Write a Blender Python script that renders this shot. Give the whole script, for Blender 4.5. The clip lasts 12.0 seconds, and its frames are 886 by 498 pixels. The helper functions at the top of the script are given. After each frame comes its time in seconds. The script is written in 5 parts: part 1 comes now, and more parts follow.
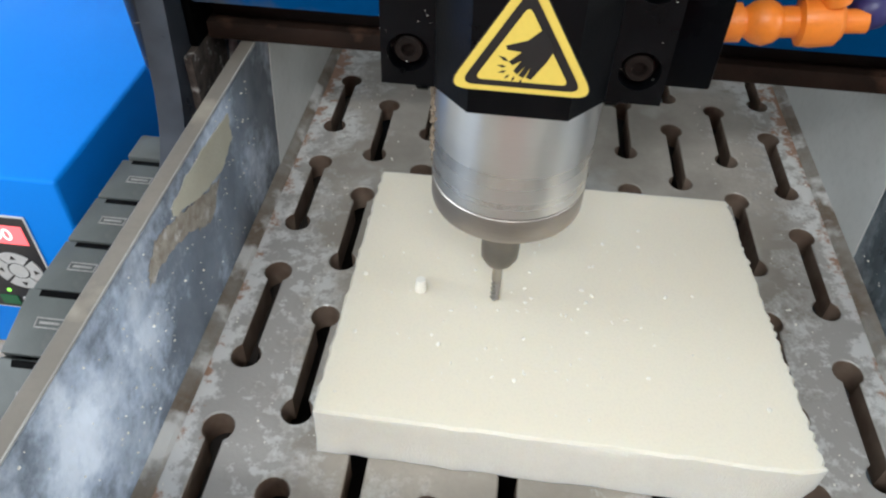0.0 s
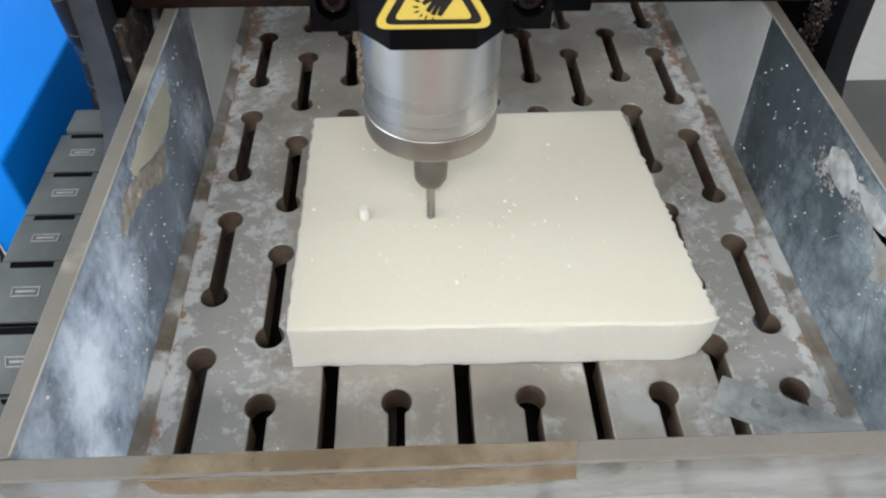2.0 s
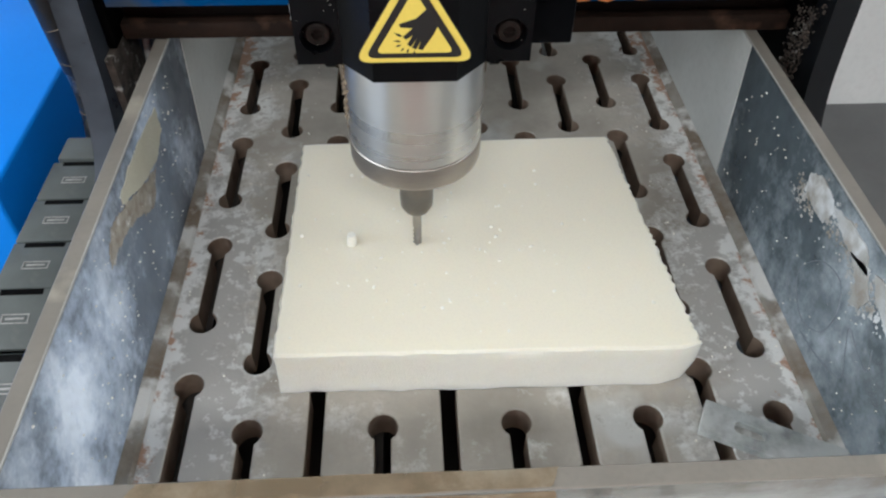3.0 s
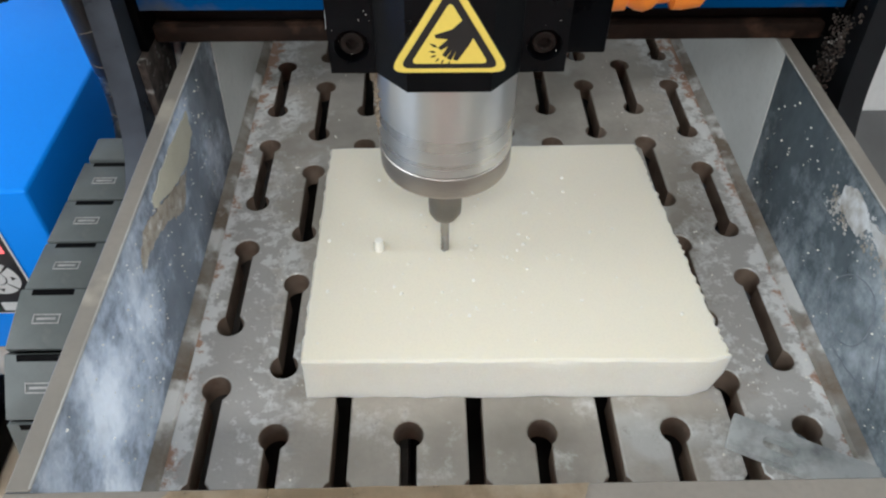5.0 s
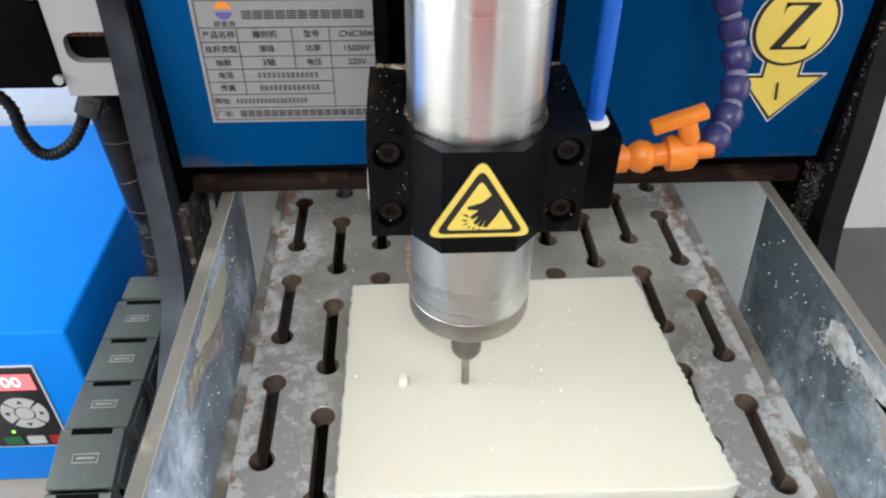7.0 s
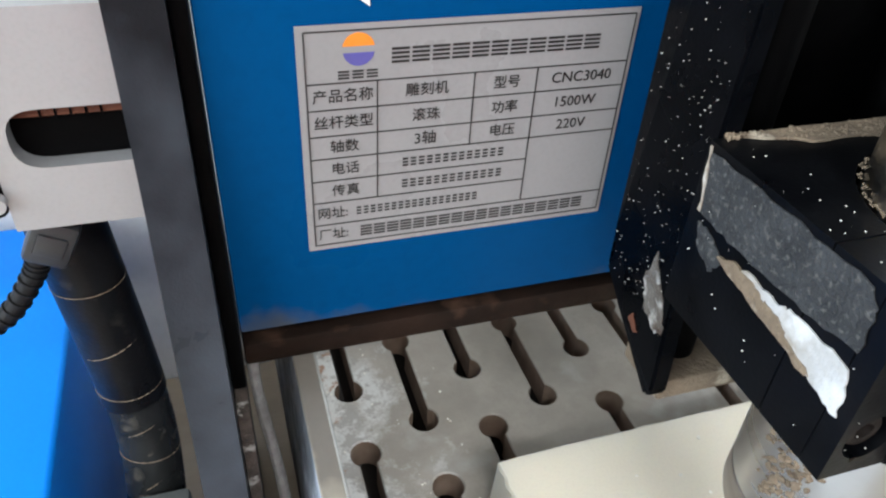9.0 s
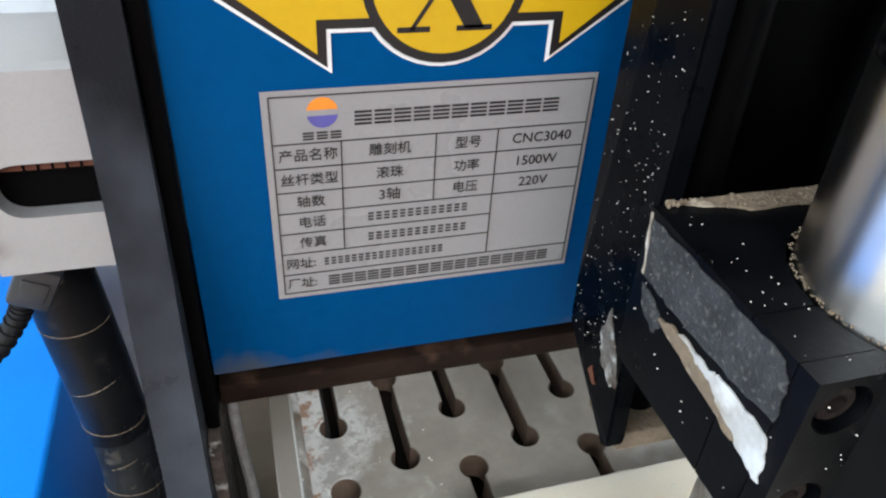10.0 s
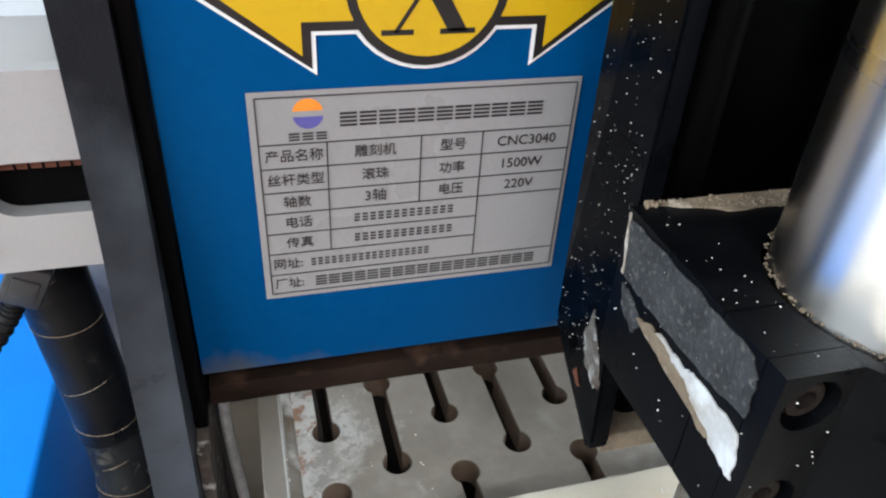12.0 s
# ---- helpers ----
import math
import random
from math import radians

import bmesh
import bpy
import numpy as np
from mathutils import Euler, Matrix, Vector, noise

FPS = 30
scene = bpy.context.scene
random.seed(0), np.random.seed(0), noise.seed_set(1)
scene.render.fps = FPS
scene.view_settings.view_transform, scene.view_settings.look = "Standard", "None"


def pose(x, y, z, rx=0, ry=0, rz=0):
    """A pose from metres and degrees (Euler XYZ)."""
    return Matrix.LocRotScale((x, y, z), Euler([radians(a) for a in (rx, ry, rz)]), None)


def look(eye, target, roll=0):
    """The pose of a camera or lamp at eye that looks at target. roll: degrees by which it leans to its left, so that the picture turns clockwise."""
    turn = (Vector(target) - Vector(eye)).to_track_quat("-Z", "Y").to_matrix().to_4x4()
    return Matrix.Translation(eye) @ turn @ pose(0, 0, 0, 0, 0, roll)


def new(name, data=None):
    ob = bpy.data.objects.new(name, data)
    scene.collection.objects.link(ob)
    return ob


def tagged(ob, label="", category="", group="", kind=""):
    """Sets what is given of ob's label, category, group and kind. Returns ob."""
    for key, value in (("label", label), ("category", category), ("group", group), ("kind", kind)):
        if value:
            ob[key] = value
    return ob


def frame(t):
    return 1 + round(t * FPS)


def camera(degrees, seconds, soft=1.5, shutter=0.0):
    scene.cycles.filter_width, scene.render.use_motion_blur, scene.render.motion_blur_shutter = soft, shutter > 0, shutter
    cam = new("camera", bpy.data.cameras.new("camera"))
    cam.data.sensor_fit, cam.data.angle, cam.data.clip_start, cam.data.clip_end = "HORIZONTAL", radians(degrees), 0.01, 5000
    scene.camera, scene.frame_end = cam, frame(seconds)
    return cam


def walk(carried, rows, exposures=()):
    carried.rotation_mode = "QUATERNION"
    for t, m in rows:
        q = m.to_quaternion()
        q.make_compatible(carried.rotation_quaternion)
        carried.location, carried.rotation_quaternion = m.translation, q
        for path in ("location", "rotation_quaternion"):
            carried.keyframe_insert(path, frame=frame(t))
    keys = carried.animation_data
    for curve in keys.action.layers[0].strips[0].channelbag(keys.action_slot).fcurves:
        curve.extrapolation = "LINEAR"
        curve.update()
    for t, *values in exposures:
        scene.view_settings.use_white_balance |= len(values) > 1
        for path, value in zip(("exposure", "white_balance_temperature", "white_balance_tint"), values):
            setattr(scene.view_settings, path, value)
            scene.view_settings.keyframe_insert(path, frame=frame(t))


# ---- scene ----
cam = camera(62.0, 12.0, 2.2)
PATH = [
    (0, (-0.031, -0.13, 0.267), (-0.158, 1.296, -1.129), 2.2),
    (0.5, (-0.052, -0.167, 0.287), (-0.004, 1.208, -1.164), 2.2),
    (1, (-0.047, -0.174, 0.295), (0.035, 1.169, -1.185), 1.8),
    (1.5, (-0.046, -0.173, 0.289), (0.002, 1.16, -1.201), 1.4),
    (2, (-0.035, -0.169, 0.288), (0.04, 1.168, -1.197), 1.0),
    (2.5, (-0.033, -0.164, 0.294), (0.037, 1.197, -1.169), 0.7),
    (3, (-0.03, -0.17, 0.293), (0.055, 1.207, -1.155), 1.0),
    (5, (-0.035, -0.166, 0.296), (0.004, 1.207, -1.158), 0.5),
    (5.5, (-0.035, -0.161, 0.309), (0.022, 1.248, -1.109), 1.1),
    (6, (-0.038, -0.176, 0.328), (0.016, 1.356, -0.956), 0.9),
    (6.5, (-0.042, -0.185, 0.333), (0.008, 1.368, -0.926), 1.1),
    (6.7, (-0.044, -0.182, 0.332), (0.008, 1.369, -0.929), 1.0),
    (8.3, (-0.164, -0.052, 0.287), (0.302, 1.464, -0.93), 2.7),
    (8.5, (-0.177, -0.02, 0.273), (0.322, 1.48, -0.953), 3.9),
    (9, (-0.177, 0.005, 0.268), (0.36, 1.508, -0.936), 3.8),
    (9.5, (-0.167, 0.002, 0.273), (0.355, 1.515, -0.926), 3.1),
    (10, (-0.162, -0.001, 0.28), (0.33, 1.557, -0.874), 3.6),
    (10.5, (-0.16, -0.001, 0.28), (0.314, 1.559, -0.878), 3.6),
    (11, (-0.16, -0.002, 0.282), (0.341, 1.548, -0.878), 4.0),
    (11.5, (-0.158, 0.001, 0.277), (0.332, 1.567, -0.867), 3.7),
    (12, (-0.157, -0.006, 0.279), (0.323, 1.574, -0.85), 3.6),
]
walk(cam, [(t, look(eye, target, roll)) for t, eye, target, roll in PATH],
     exposures=[(0.0, -0.08), (0.5, -0.12), (1.5, -0.12), (3.0, -0.18), (5.5, -0.2), (6.0, -0.32), (6.7, -0.08), (8.5, 0.5), (9.5, 0.36), (12.0, 0.30)])

# ---- world, light ----
world = bpy.data.worlds.new("world")
scene.world = world
world.use_nodes = True
sky = world.node_tree.nodes.new("ShaderNodeTexSky")
sky.sky_type, sky.sun_disc = "NISHITA", False
sky.sun_elevation, sky.sun_rotation = radians(40), radians(120)
world.node_tree.links.new(sky.outputs[0], world.node_tree.nodes["Background"].inputs[0])
world.node_tree.nodes["Background"].inputs[1].default_value = 0.12


def area_lamp(name, eye, target, sx, sy, watts, color):
    data = bpy.data.lights.new(name, "AREA")
    data.shape, data.size, data.size_y, data.energy, data.color = "RECTANGLE", sx, sy, watts, color
    ob = new(name, data)
    ob.matrix_world = look(eye, target)
    return ob


# daylight in the two window openings of the room
area_lamp("window_light_west", (-1.76, -0.74, 0.80), (0, -0.74, 0.80), 1.95, 1.35, 45, (0.86, 0.945, 1.0))
area_lamp("window_light_east", (1.96, -0.36, 0.80), (0, -0.36, 0.80), 0.85, 1.35, 12, (0.92, 0.97, 1.0))
# added overhead fill on the ceiling, brightens the bed under the gantry
area_lamp("ceiling_fill_light", (-0.1, -1.45, 1.668), (-0.1, -1.45, 0), 1.2, 0.28, 29, (0.93, 0.98, 1.0))

# ---- materials ----
from mathutils.geometry import tessellate_polygon


def socket_color(c):
    return (c[0], c[1], c[2], 1.0)


def material(name, base, second=None, rough=0.5, metal=0.0, scale=40.0, fine=400.0, amount=0.6, bump=0.1,
             stain=None, stain_scale=14.0, stain_at=0.62, coat=0.0, stretch=(1, 1, 1), rough_span=0.12, vary=0.0, spec=0.5):
    """Base colour broken by coarse and fine noise, with optional blotches of a third colour and fine relief."""
    m = bpy.data.materials.new(name)
    m.use_nodes = True
    nt = m.node_tree
    b = nt.nodes["Principled BSDF"]
    b.inputs["Metallic"].default_value = metal
    b.inputs["Coat Weight"].default_value = coat
    b.inputs["Specular IOR Level"].default_value = spec
    b.inputs["Coat Roughness"].default_value = 0.08
    co = nt.nodes.new("ShaderNodeTexCoord")
    mp = nt.nodes.new("ShaderNodeMapping")
    mp.inputs["Scale"].default_value = stretch
    nt.links.new(co.outputs["Object"], mp.inputs[0])

    def noise_node(s, detail=6.0):
        n = nt.nodes.new("ShaderNodeTexNoise")
        n.inputs["Scale"].default_value, n.inputs["Detail"].default_value = s, detail
        nt.links.new(mp.outputs[0], n.inputs["Vector"])
        return n

    def mix(a, c, f):
        n = nt.nodes.new("ShaderNodeMix")
        n.data_type = "RGBA"
        for key, v in ((6, a), (7, c)):
            if isinstance(v, tuple):
                n.inputs[key].default_value = socket_color(v)
            else:
                nt.links.new(v, n.inputs[key])
        nt.links.new(f, n.inputs[0])
        return n.outputs[2]

    def ramp(v, a, c, lo=0.0, hi=1.0):
        n = nt.nodes.new("ShaderNodeMapRange")
        n.inputs[1].default_value, n.inputs[2].default_value = a, c
        n.inputs[3].default_value, n.inputs[4].default_value = lo, hi
        nt.links.new(v, n.inputs[0])
        return n.outputs[0]

    second = second or tuple(v * 0.8 for v in base)
    coarse, grain = noise_node(scale), noise_node(fine, 3.0)
    col = mix(base, second, ramp(coarse.outputs[0], 0.35, 0.65, 0, amount))
    col = mix(col, tuple(v * 0.75 for v in base), ramp(grain.outputs[0], 0.45, 0.75, 0, 0.5 * amount))
    if stain:
        patch = noise_node(stain_scale, 8.0)
        col = mix(col, stain, ramp(patch.outputs[0], stain_at, stain_at + 0.1, 0, 0.85))
    if vary:
        info = nt.nodes.new("ShaderNodeObjectInfo")
        col = mix(col, tuple(v * 0.6 for v in base), ramp(info.outputs["Random"], 0, 1, 0, vary))
    nt.links.new(col, b.inputs["Base Color"])
    nt.links.new(ramp(coarse.outputs[0], 0.3, 0.7, max(rough - rough_span, 0.03), rough + rough_span), b.inputs["Roughness"])
    if bump:
        bp = nt.nodes.new("ShaderNodeBump")
        bp.inputs["Strength"].default_value, bp.inputs["Distance"].default_value = bump, 0.001
        nt.links.new(grain.outputs[0], bp.inputs["Height"])
        nt.links.new(bp.outputs[0], b.inputs["Normal"])
    return m


def acrylic(name, grime, grime_scale, lo, hi, tint=(0.9, 0.94, 0.95), stretch=(1, 1, 1)):
    """Clear acrylic sheet with a dried film of coolant and dust lying on it in streaks."""
    m = bpy.data.materials.new(name)
    m.use_nodes = True
    nt = m.node_tree
    b = nt.nodes["Principled BSDF"]
    b.inputs["Base Color"].default_value = socket_color(tint)
    b.inputs["Transmission Weight"].default_value = 1.0
    b.inputs["Roughness"].default_value = 0.12
    b.inputs["IOR"].default_value = 1.2
    film = nt.nodes.new("ShaderNodeBsdfPrincipled")
    film.inputs["Roughness"].default_value = 0.45
    co = nt.nodes.new("ShaderNodeTexCoord")
    mp = nt.nodes.new("ShaderNodeMapping")
    mp.inputs["Scale"].default_value = stretch
    nt.links.new(co.outputs["Object"], mp.inputs[0])
    n1, n2 = nt.nodes.new("ShaderNodeTexNoise"), nt.nodes.new("ShaderNodeTexNoise")
    n1.inputs["Scale"].default_value, n1.inputs["Detail"].default_value = grime_scale, 9.0
    n1.inputs["Roughness"].default_value = n2.inputs["Roughness"].default_value = 0.58
    n2.inputs["Scale"].default_value, n2.inputs["Detail"].default_value = grime_scale * 0.42, 7.0
    n2.inputs["Distortion"].default_value = 0.1
    nt.links.new(mp.outputs[0], n1.inputs["Vector"])
    nt.links.new(mp.outputs[0], n2.inputs["Vector"])
    rp = nt.nodes.new("ShaderNodeValToRGB")
    through_film = nt.nodes.new("ShaderNodeBsdfTranslucent")
    both = nt.nodes.new("ShaderNodeMixShader")
    both.inputs[0].default_value = 0.5
    e = rp.color_ramp.elements
    e[0].position, e[0].color = 0.43, socket_color(grime[0])
    e[1].position, e[1].color = 0.63, socket_color(grime[2])
    mid = rp.color_ramp.elements.new(0.52)
    mid.color = socket_color(grime[1])
    n3 = nt.nodes.new("ShaderNodeTexNoise")
    n3.inputs["Scale"].default_value, n3.inputs["Detail"].default_value, n3.inputs["Roughness"].default_value = grime_scale * 3.2, 7.0, 0.68
    nt.links.new(co.outputs["Object"], n3.inputs["Vector"])
    both_noise = nt.nodes.new("ShaderNodeMath")
    both_noise.operation = "MULTIPLY_ADD"
    nt.links.new(n3.outputs[0], both_noise.inputs[0])
    both_noise.inputs[1].default_value = 0.34
    lower = nt.nodes.new("ShaderNodeMath")
    lower.operation = "SUBTRACT"
    nt.links.new(n2.outputs[0], lower.inputs[0])
    lower.inputs[1].default_value = 0.18
    nt.links.new(lower.outputs[0], both_noise.inputs[2])
    nt.links.new(both_noise.outputs[0], rp.inputs[0])
    nt.links.new(rp.outputs[0], film.inputs["Base Color"])
    nt.links.new(rp.outputs[0], through_film.inputs["Color"])
    nt.links.new(film.outputs[0], both.inputs[1])
    nt.links.new(through_film.outputs[0], both.inputs[2])
    r = nt.nodes.new("ShaderNodeMapRange")
    r.inputs[1].default_value, r.inputs[2].default_value, r.inputs[3].default_value, r.inputs[4].default_value = 0.35, 0.6, lo, hi
    nt.links.new(n1.outputs[0], r.inputs[0])
    mx = nt.nodes.new("ShaderNodeMixShader")
    nt.links.new(r.outputs[0], mx.inputs[0])
    nt.links.new(b.outputs[0], mx.inputs[1])
    nt.links.new(both.outputs[0], mx.inputs[2])
    nt.links.new(mx.outputs[0], nt.nodes["Material Output"].inputs["Surface"])
    return m


def glow(name, color, strength):
    m = bpy.data.materials.new(name)
    m.use_nodes = True
    b = m.node_tree.nodes["Principled BSDF"]
    b.inputs["Base Color"].default_value = socket_color(color)
    b.inputs["Emission Color"].default_value = socket_color(color)
    b.inputs["Emission Strength"].default_value = strength
    return m


def bed_material():
    """Dull grey metal, lime-scaled towards its long sides and rusty at the rims."""
    m = material("bed_metal", (0.45, 0.41, 0.36), (0.294, 0.266, 0.231), 0.46, 0.10, 26, 520, 0.85, 0.14, (0.54, 0.54, 0.525), 17, 0.60, spec=0.45)
    nt = m.node_tree
    b = nt.nodes["Principled BSDF"]
    start = b.inputs["Base Color"].links[0].from_socket
    co = nt.nodes.new("ShaderNodeTexCoord")
    xyz = nt.nodes.new("ShaderNodeSeparateXYZ")
    nt.links.new(co.outputs["Object"], xyz.inputs[0])

    def calc(op, a, c):
        n = nt.nodes.new("ShaderNodeMath")
        n.operation = op
        for k, v in ((0, a), (1, c)):
            if isinstance(v, (int, float)):
                n.inputs[k].default_value = v
            elif v is not None:
                nt.links.new(v, n.inputs[k])
        return n.outputs[0]

    def span(v, a, c, lo, hi):
        n = nt.nodes.new("ShaderNodeMapRange")
        for k, q in ((1, a), (2, c), (3, lo), (4, hi)):
            n.inputs[k].default_value = q
        nt.links.new(v, n.inputs[0])
        return n.outputs[0]

    def cloud(scale, detail=9.0, rough=0.62):
        n = nt.nodes.new("ShaderNodeTexNoise")
        n.inputs["Scale"].default_value, n.inputs["Detail"].default_value, n.inputs["Roughness"].default_value = scale, detail, rough
        nt.links.new(co.outputs["Object"], n.inputs["Vector"])
        return n.outputs[0]

    def over(under, color, f):
        n = nt.nodes.new("ShaderNodeMix")
        n.data_type = "RGBA"
        nt.links.new(under, n.inputs[6])
        n.inputs[7].default_value = socket_color(color)
        nt.links.new(f, n.inputs[0])
        return n.outputs[2]

    ax = calc("ABSOLUTE", xyz.outputs[0], None)
    side = calc("ADD", span(ax, 0.080, 0.145, -0.17, 0.17), span(calc("ADD", xyz.outputs[1], calc("MULTIPLY", ax, -1.0)), -0.20, -0.10, 0.15, 0.0))
    lime = span(calc("ADD", cloud(42, 12.0, 0.72), side), 0.52, 0.66, 0.0, 0.85)
    dark = span(cloud(11), 0.50, 0.66, 0.0, 0.55)
    start = over(start, (0.205, 0.182, 0.155), dark)
    col = over(start, (0.68, 0.68, 0.665), lime)
    speck = span(calc("ADD", cloud(170, 5.0), side), 0.58, 0.66, 0.0, 0.8)
    col = over(col, (0.36, 0.335, 0.31), speck)
    crust = span(calc("ADD", cloud(75, 10.0, 0.7), span(ax, 0.126, 0.149, -0.20, 0.16)), 0.53, 0.62, 0.0, 0.9)
    col = over(col, (0.76, 0.75, 0.73), crust)
    rim = span(ax, 0.124, 0.153, -0.24, 0.17)
    back = span(xyz.outputs[1], 0.06, 0.16, 0.0, 0.10)
    rust = span(calc("ADD", calc("ADD", cloud(95, 10.0, 0.7), rim), back), 0.61, 0.69, 0.0, 0.85)
    col = over(col, (0.36, 0.17, 0.085), rust)
    nt.links.new(col, b.inputs["Base Color"])
    return m


M_BED = bed_material()
# near-black colour of the tank floor and bearers below the slots
M_PIT = material("near_black_pit", (0.035, 0.027, 0.022), (0.02, 0.015, 0.013), 0.6, 0.0, 40, 400)
M_HOLE = material("slot_grime", (0.23, 0.17, 0.13), (0.095, 0.048, 0.028), 0.7, 0.0, 60, 400)
M_SEAL = material("sealant", (0.30, 0.28, 0.25), (0.16, 0.115, 0.08), 0.65, 0.0, 55, 500, 0.95, 0.5, (0.68, 0.67, 0.65), 48, 0.51)
M_WALL_L = acrylic("stained_acrylic", ((0.26, 0.29, 0.335), (0.54, 0.60, 0.69), (0.90, 0.94, 1.0)), 52, 0.60, 0.97, stretch=(1, 0.9, 0.6))
M_WALL_R = acrylic("smeared_acrylic", ((0.14, 0.175, 0.20), (0.34, 0.39, 0.43), (0.64, 0.70, 0.76)), 40, 0.55, 0.95, stretch=(1, 0.8, 0.6))
M_WALL_F = acrylic("clear_acrylic", ((0.44, 0.40, 0.34), (0.60, 0.60, 0.58), (0.80, 0.82, 0.82)), 20, 0.04, 0.58, stretch=(0.35, 1, 1.6))
M_EDGE = material("acrylic_edge", (0.225, 0.20, 0.172), (0.155, 0.139, 0.120), 0.38, 0.0, 18, 400, 0.8, 0.08, (0.36, 0.32, 0.26), 26, 0.60)
M_CLEAR = acrylic("scratched_clear_plastic", ((0.82, 0.84, 0.83), (0.89, 0.90, 0.89), (0.94, 0.95, 0.94)), 60, 0.30, 0.72)
M_BLOCK = material("cream_board", (0.88, 0.815, 0.68), (0.85, 0.785, 0.65), 0.62, 0.0, 12, 900, 0.35, 0.05)
M_CUT = material("saw_cut_board", (0.93, 0.885, 0.79), (0.90, 0.85, 0.745), 0.8, 0.0, 160, 1300, 0.5, 0.5)
for m in (M_BLOCK, M_CUT):
    foam = m.node_tree.nodes["Principled BSDF"]
    foam.inputs["Subsurface Weight"].default_value, foam.inputs["Subsurface Scale"].default_value = 0.55, 0.010
    foam.inputs["Subsurface Radius"].default_value = (1.0, 0.9, 0.7)
M_STEEL = material("turned_steel", (0.80, 0.79, 0.78), (0.74, 0.735, 0.73), 0.29, 1.0, 12, 700, 0.25, 0.012, stretch=(0.2, 0.2, 6), rough_span=0.04)
for m in (M_STEEL,):
    b = m.node_tree.nodes["Principled BSDF"]
    tangent = m.node_tree.nodes.new("ShaderNodeTangent")
    tangent.direction_type, tangent.axis = "RADIAL", "Z"
    m.node_tree.links.new(tangent.outputs[0], b.inputs["Tangent"])
    b.inputs["Anisotropic"].default_value, b.inputs["Anisotropic Rotation"].default_value = 0.75, 0.25
M_NOSE = material("worn_steel", (0.44, 0.40, 0.37), (0.33, 0.30, 0.275), 0.40, 0.95, 30, 700, 0.7, 0.08, stretch=(0.4, 0.4, 3))
M_NUT = material("dark_steel", (0.24, 0.22, 0.20), (0.16, 0.15, 0.14), 0.4, 0.9, 60, 700)
M_BIT = material("cutter_steel", (0.42, 0.40, 0.37), (0.32, 0.30, 0.28), 0.32, 1.0, 60, 900)
M_BLACK = material("anodised_black", (0.0012, 0.0015, 0.0022), (0.0028, 0.0032, 0.0045), 0.30, 0.0, 60, 900, 0.7, 0.05, (0.018, 0.018, 0.019), 70, 0.72, spec=0.05)
M_CLAMP = material("black_anodised_block", (0.0016, 0.0018, 0.0024), (0.003, 0.0034, 0.0045), 0.36, 0.0, 60, 900, 0.7, 0.06, (0.02, 0.02, 0.021), 70, 0.70, spec=0.14)
M_MATT = material("black_paint", (0.0010, 0.0010, 0.0012), (0.002, 0.002, 0.0022), 0.5, 0.0, 50, 700, spec=0.05)
M_GTAPE = material("dusty_grey_tape", (0.050, 0.053, 0.057), (0.026, 0.028, 0.031), 0.6, 0.0, 130, 900, 0.9, 0.6, (0.10, 0.10, 0.097), 620, 0.56, spec=0.2)
M_GREY = material("dark_grey_plate", (0.010, 0.011, 0.013), (0.006, 0.0065, 0.008), 0.40, 0.1, 26, 700, 0.8, 0.06, (0.045, 0.045, 0.048), 50, 0.68, spec=0.2)
M_BLUE = material("blue_enamel", (0.0002, 0.057, 0.182), (0.0002, 0.047, 0.154), 0.34, 0.0, 8, 300, 0.6, 0.02, spec=0.025)


def rising_tint(m, low, high, color, most=0.8, lift_low=0.11, scale=26, lo=0.55, hi=0.72):
    """Clouds of a second colour rising from a lower edge."""
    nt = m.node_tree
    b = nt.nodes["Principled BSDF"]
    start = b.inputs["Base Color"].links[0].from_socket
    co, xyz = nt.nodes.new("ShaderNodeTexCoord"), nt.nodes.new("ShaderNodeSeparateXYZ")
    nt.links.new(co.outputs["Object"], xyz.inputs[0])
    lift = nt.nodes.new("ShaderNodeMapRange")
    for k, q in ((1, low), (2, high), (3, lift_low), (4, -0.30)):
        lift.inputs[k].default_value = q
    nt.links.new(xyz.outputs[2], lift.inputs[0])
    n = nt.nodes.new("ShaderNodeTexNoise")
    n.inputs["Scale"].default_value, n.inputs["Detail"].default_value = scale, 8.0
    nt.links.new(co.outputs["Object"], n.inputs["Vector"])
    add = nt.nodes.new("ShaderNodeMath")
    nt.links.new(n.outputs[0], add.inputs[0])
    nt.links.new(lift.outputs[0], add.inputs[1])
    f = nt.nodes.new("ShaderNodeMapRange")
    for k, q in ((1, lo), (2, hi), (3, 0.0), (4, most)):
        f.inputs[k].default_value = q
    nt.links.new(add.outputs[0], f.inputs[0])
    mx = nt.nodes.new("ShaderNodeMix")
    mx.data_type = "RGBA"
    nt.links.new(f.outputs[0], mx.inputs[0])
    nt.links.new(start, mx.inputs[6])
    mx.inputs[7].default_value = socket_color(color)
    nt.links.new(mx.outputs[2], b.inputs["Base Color"])


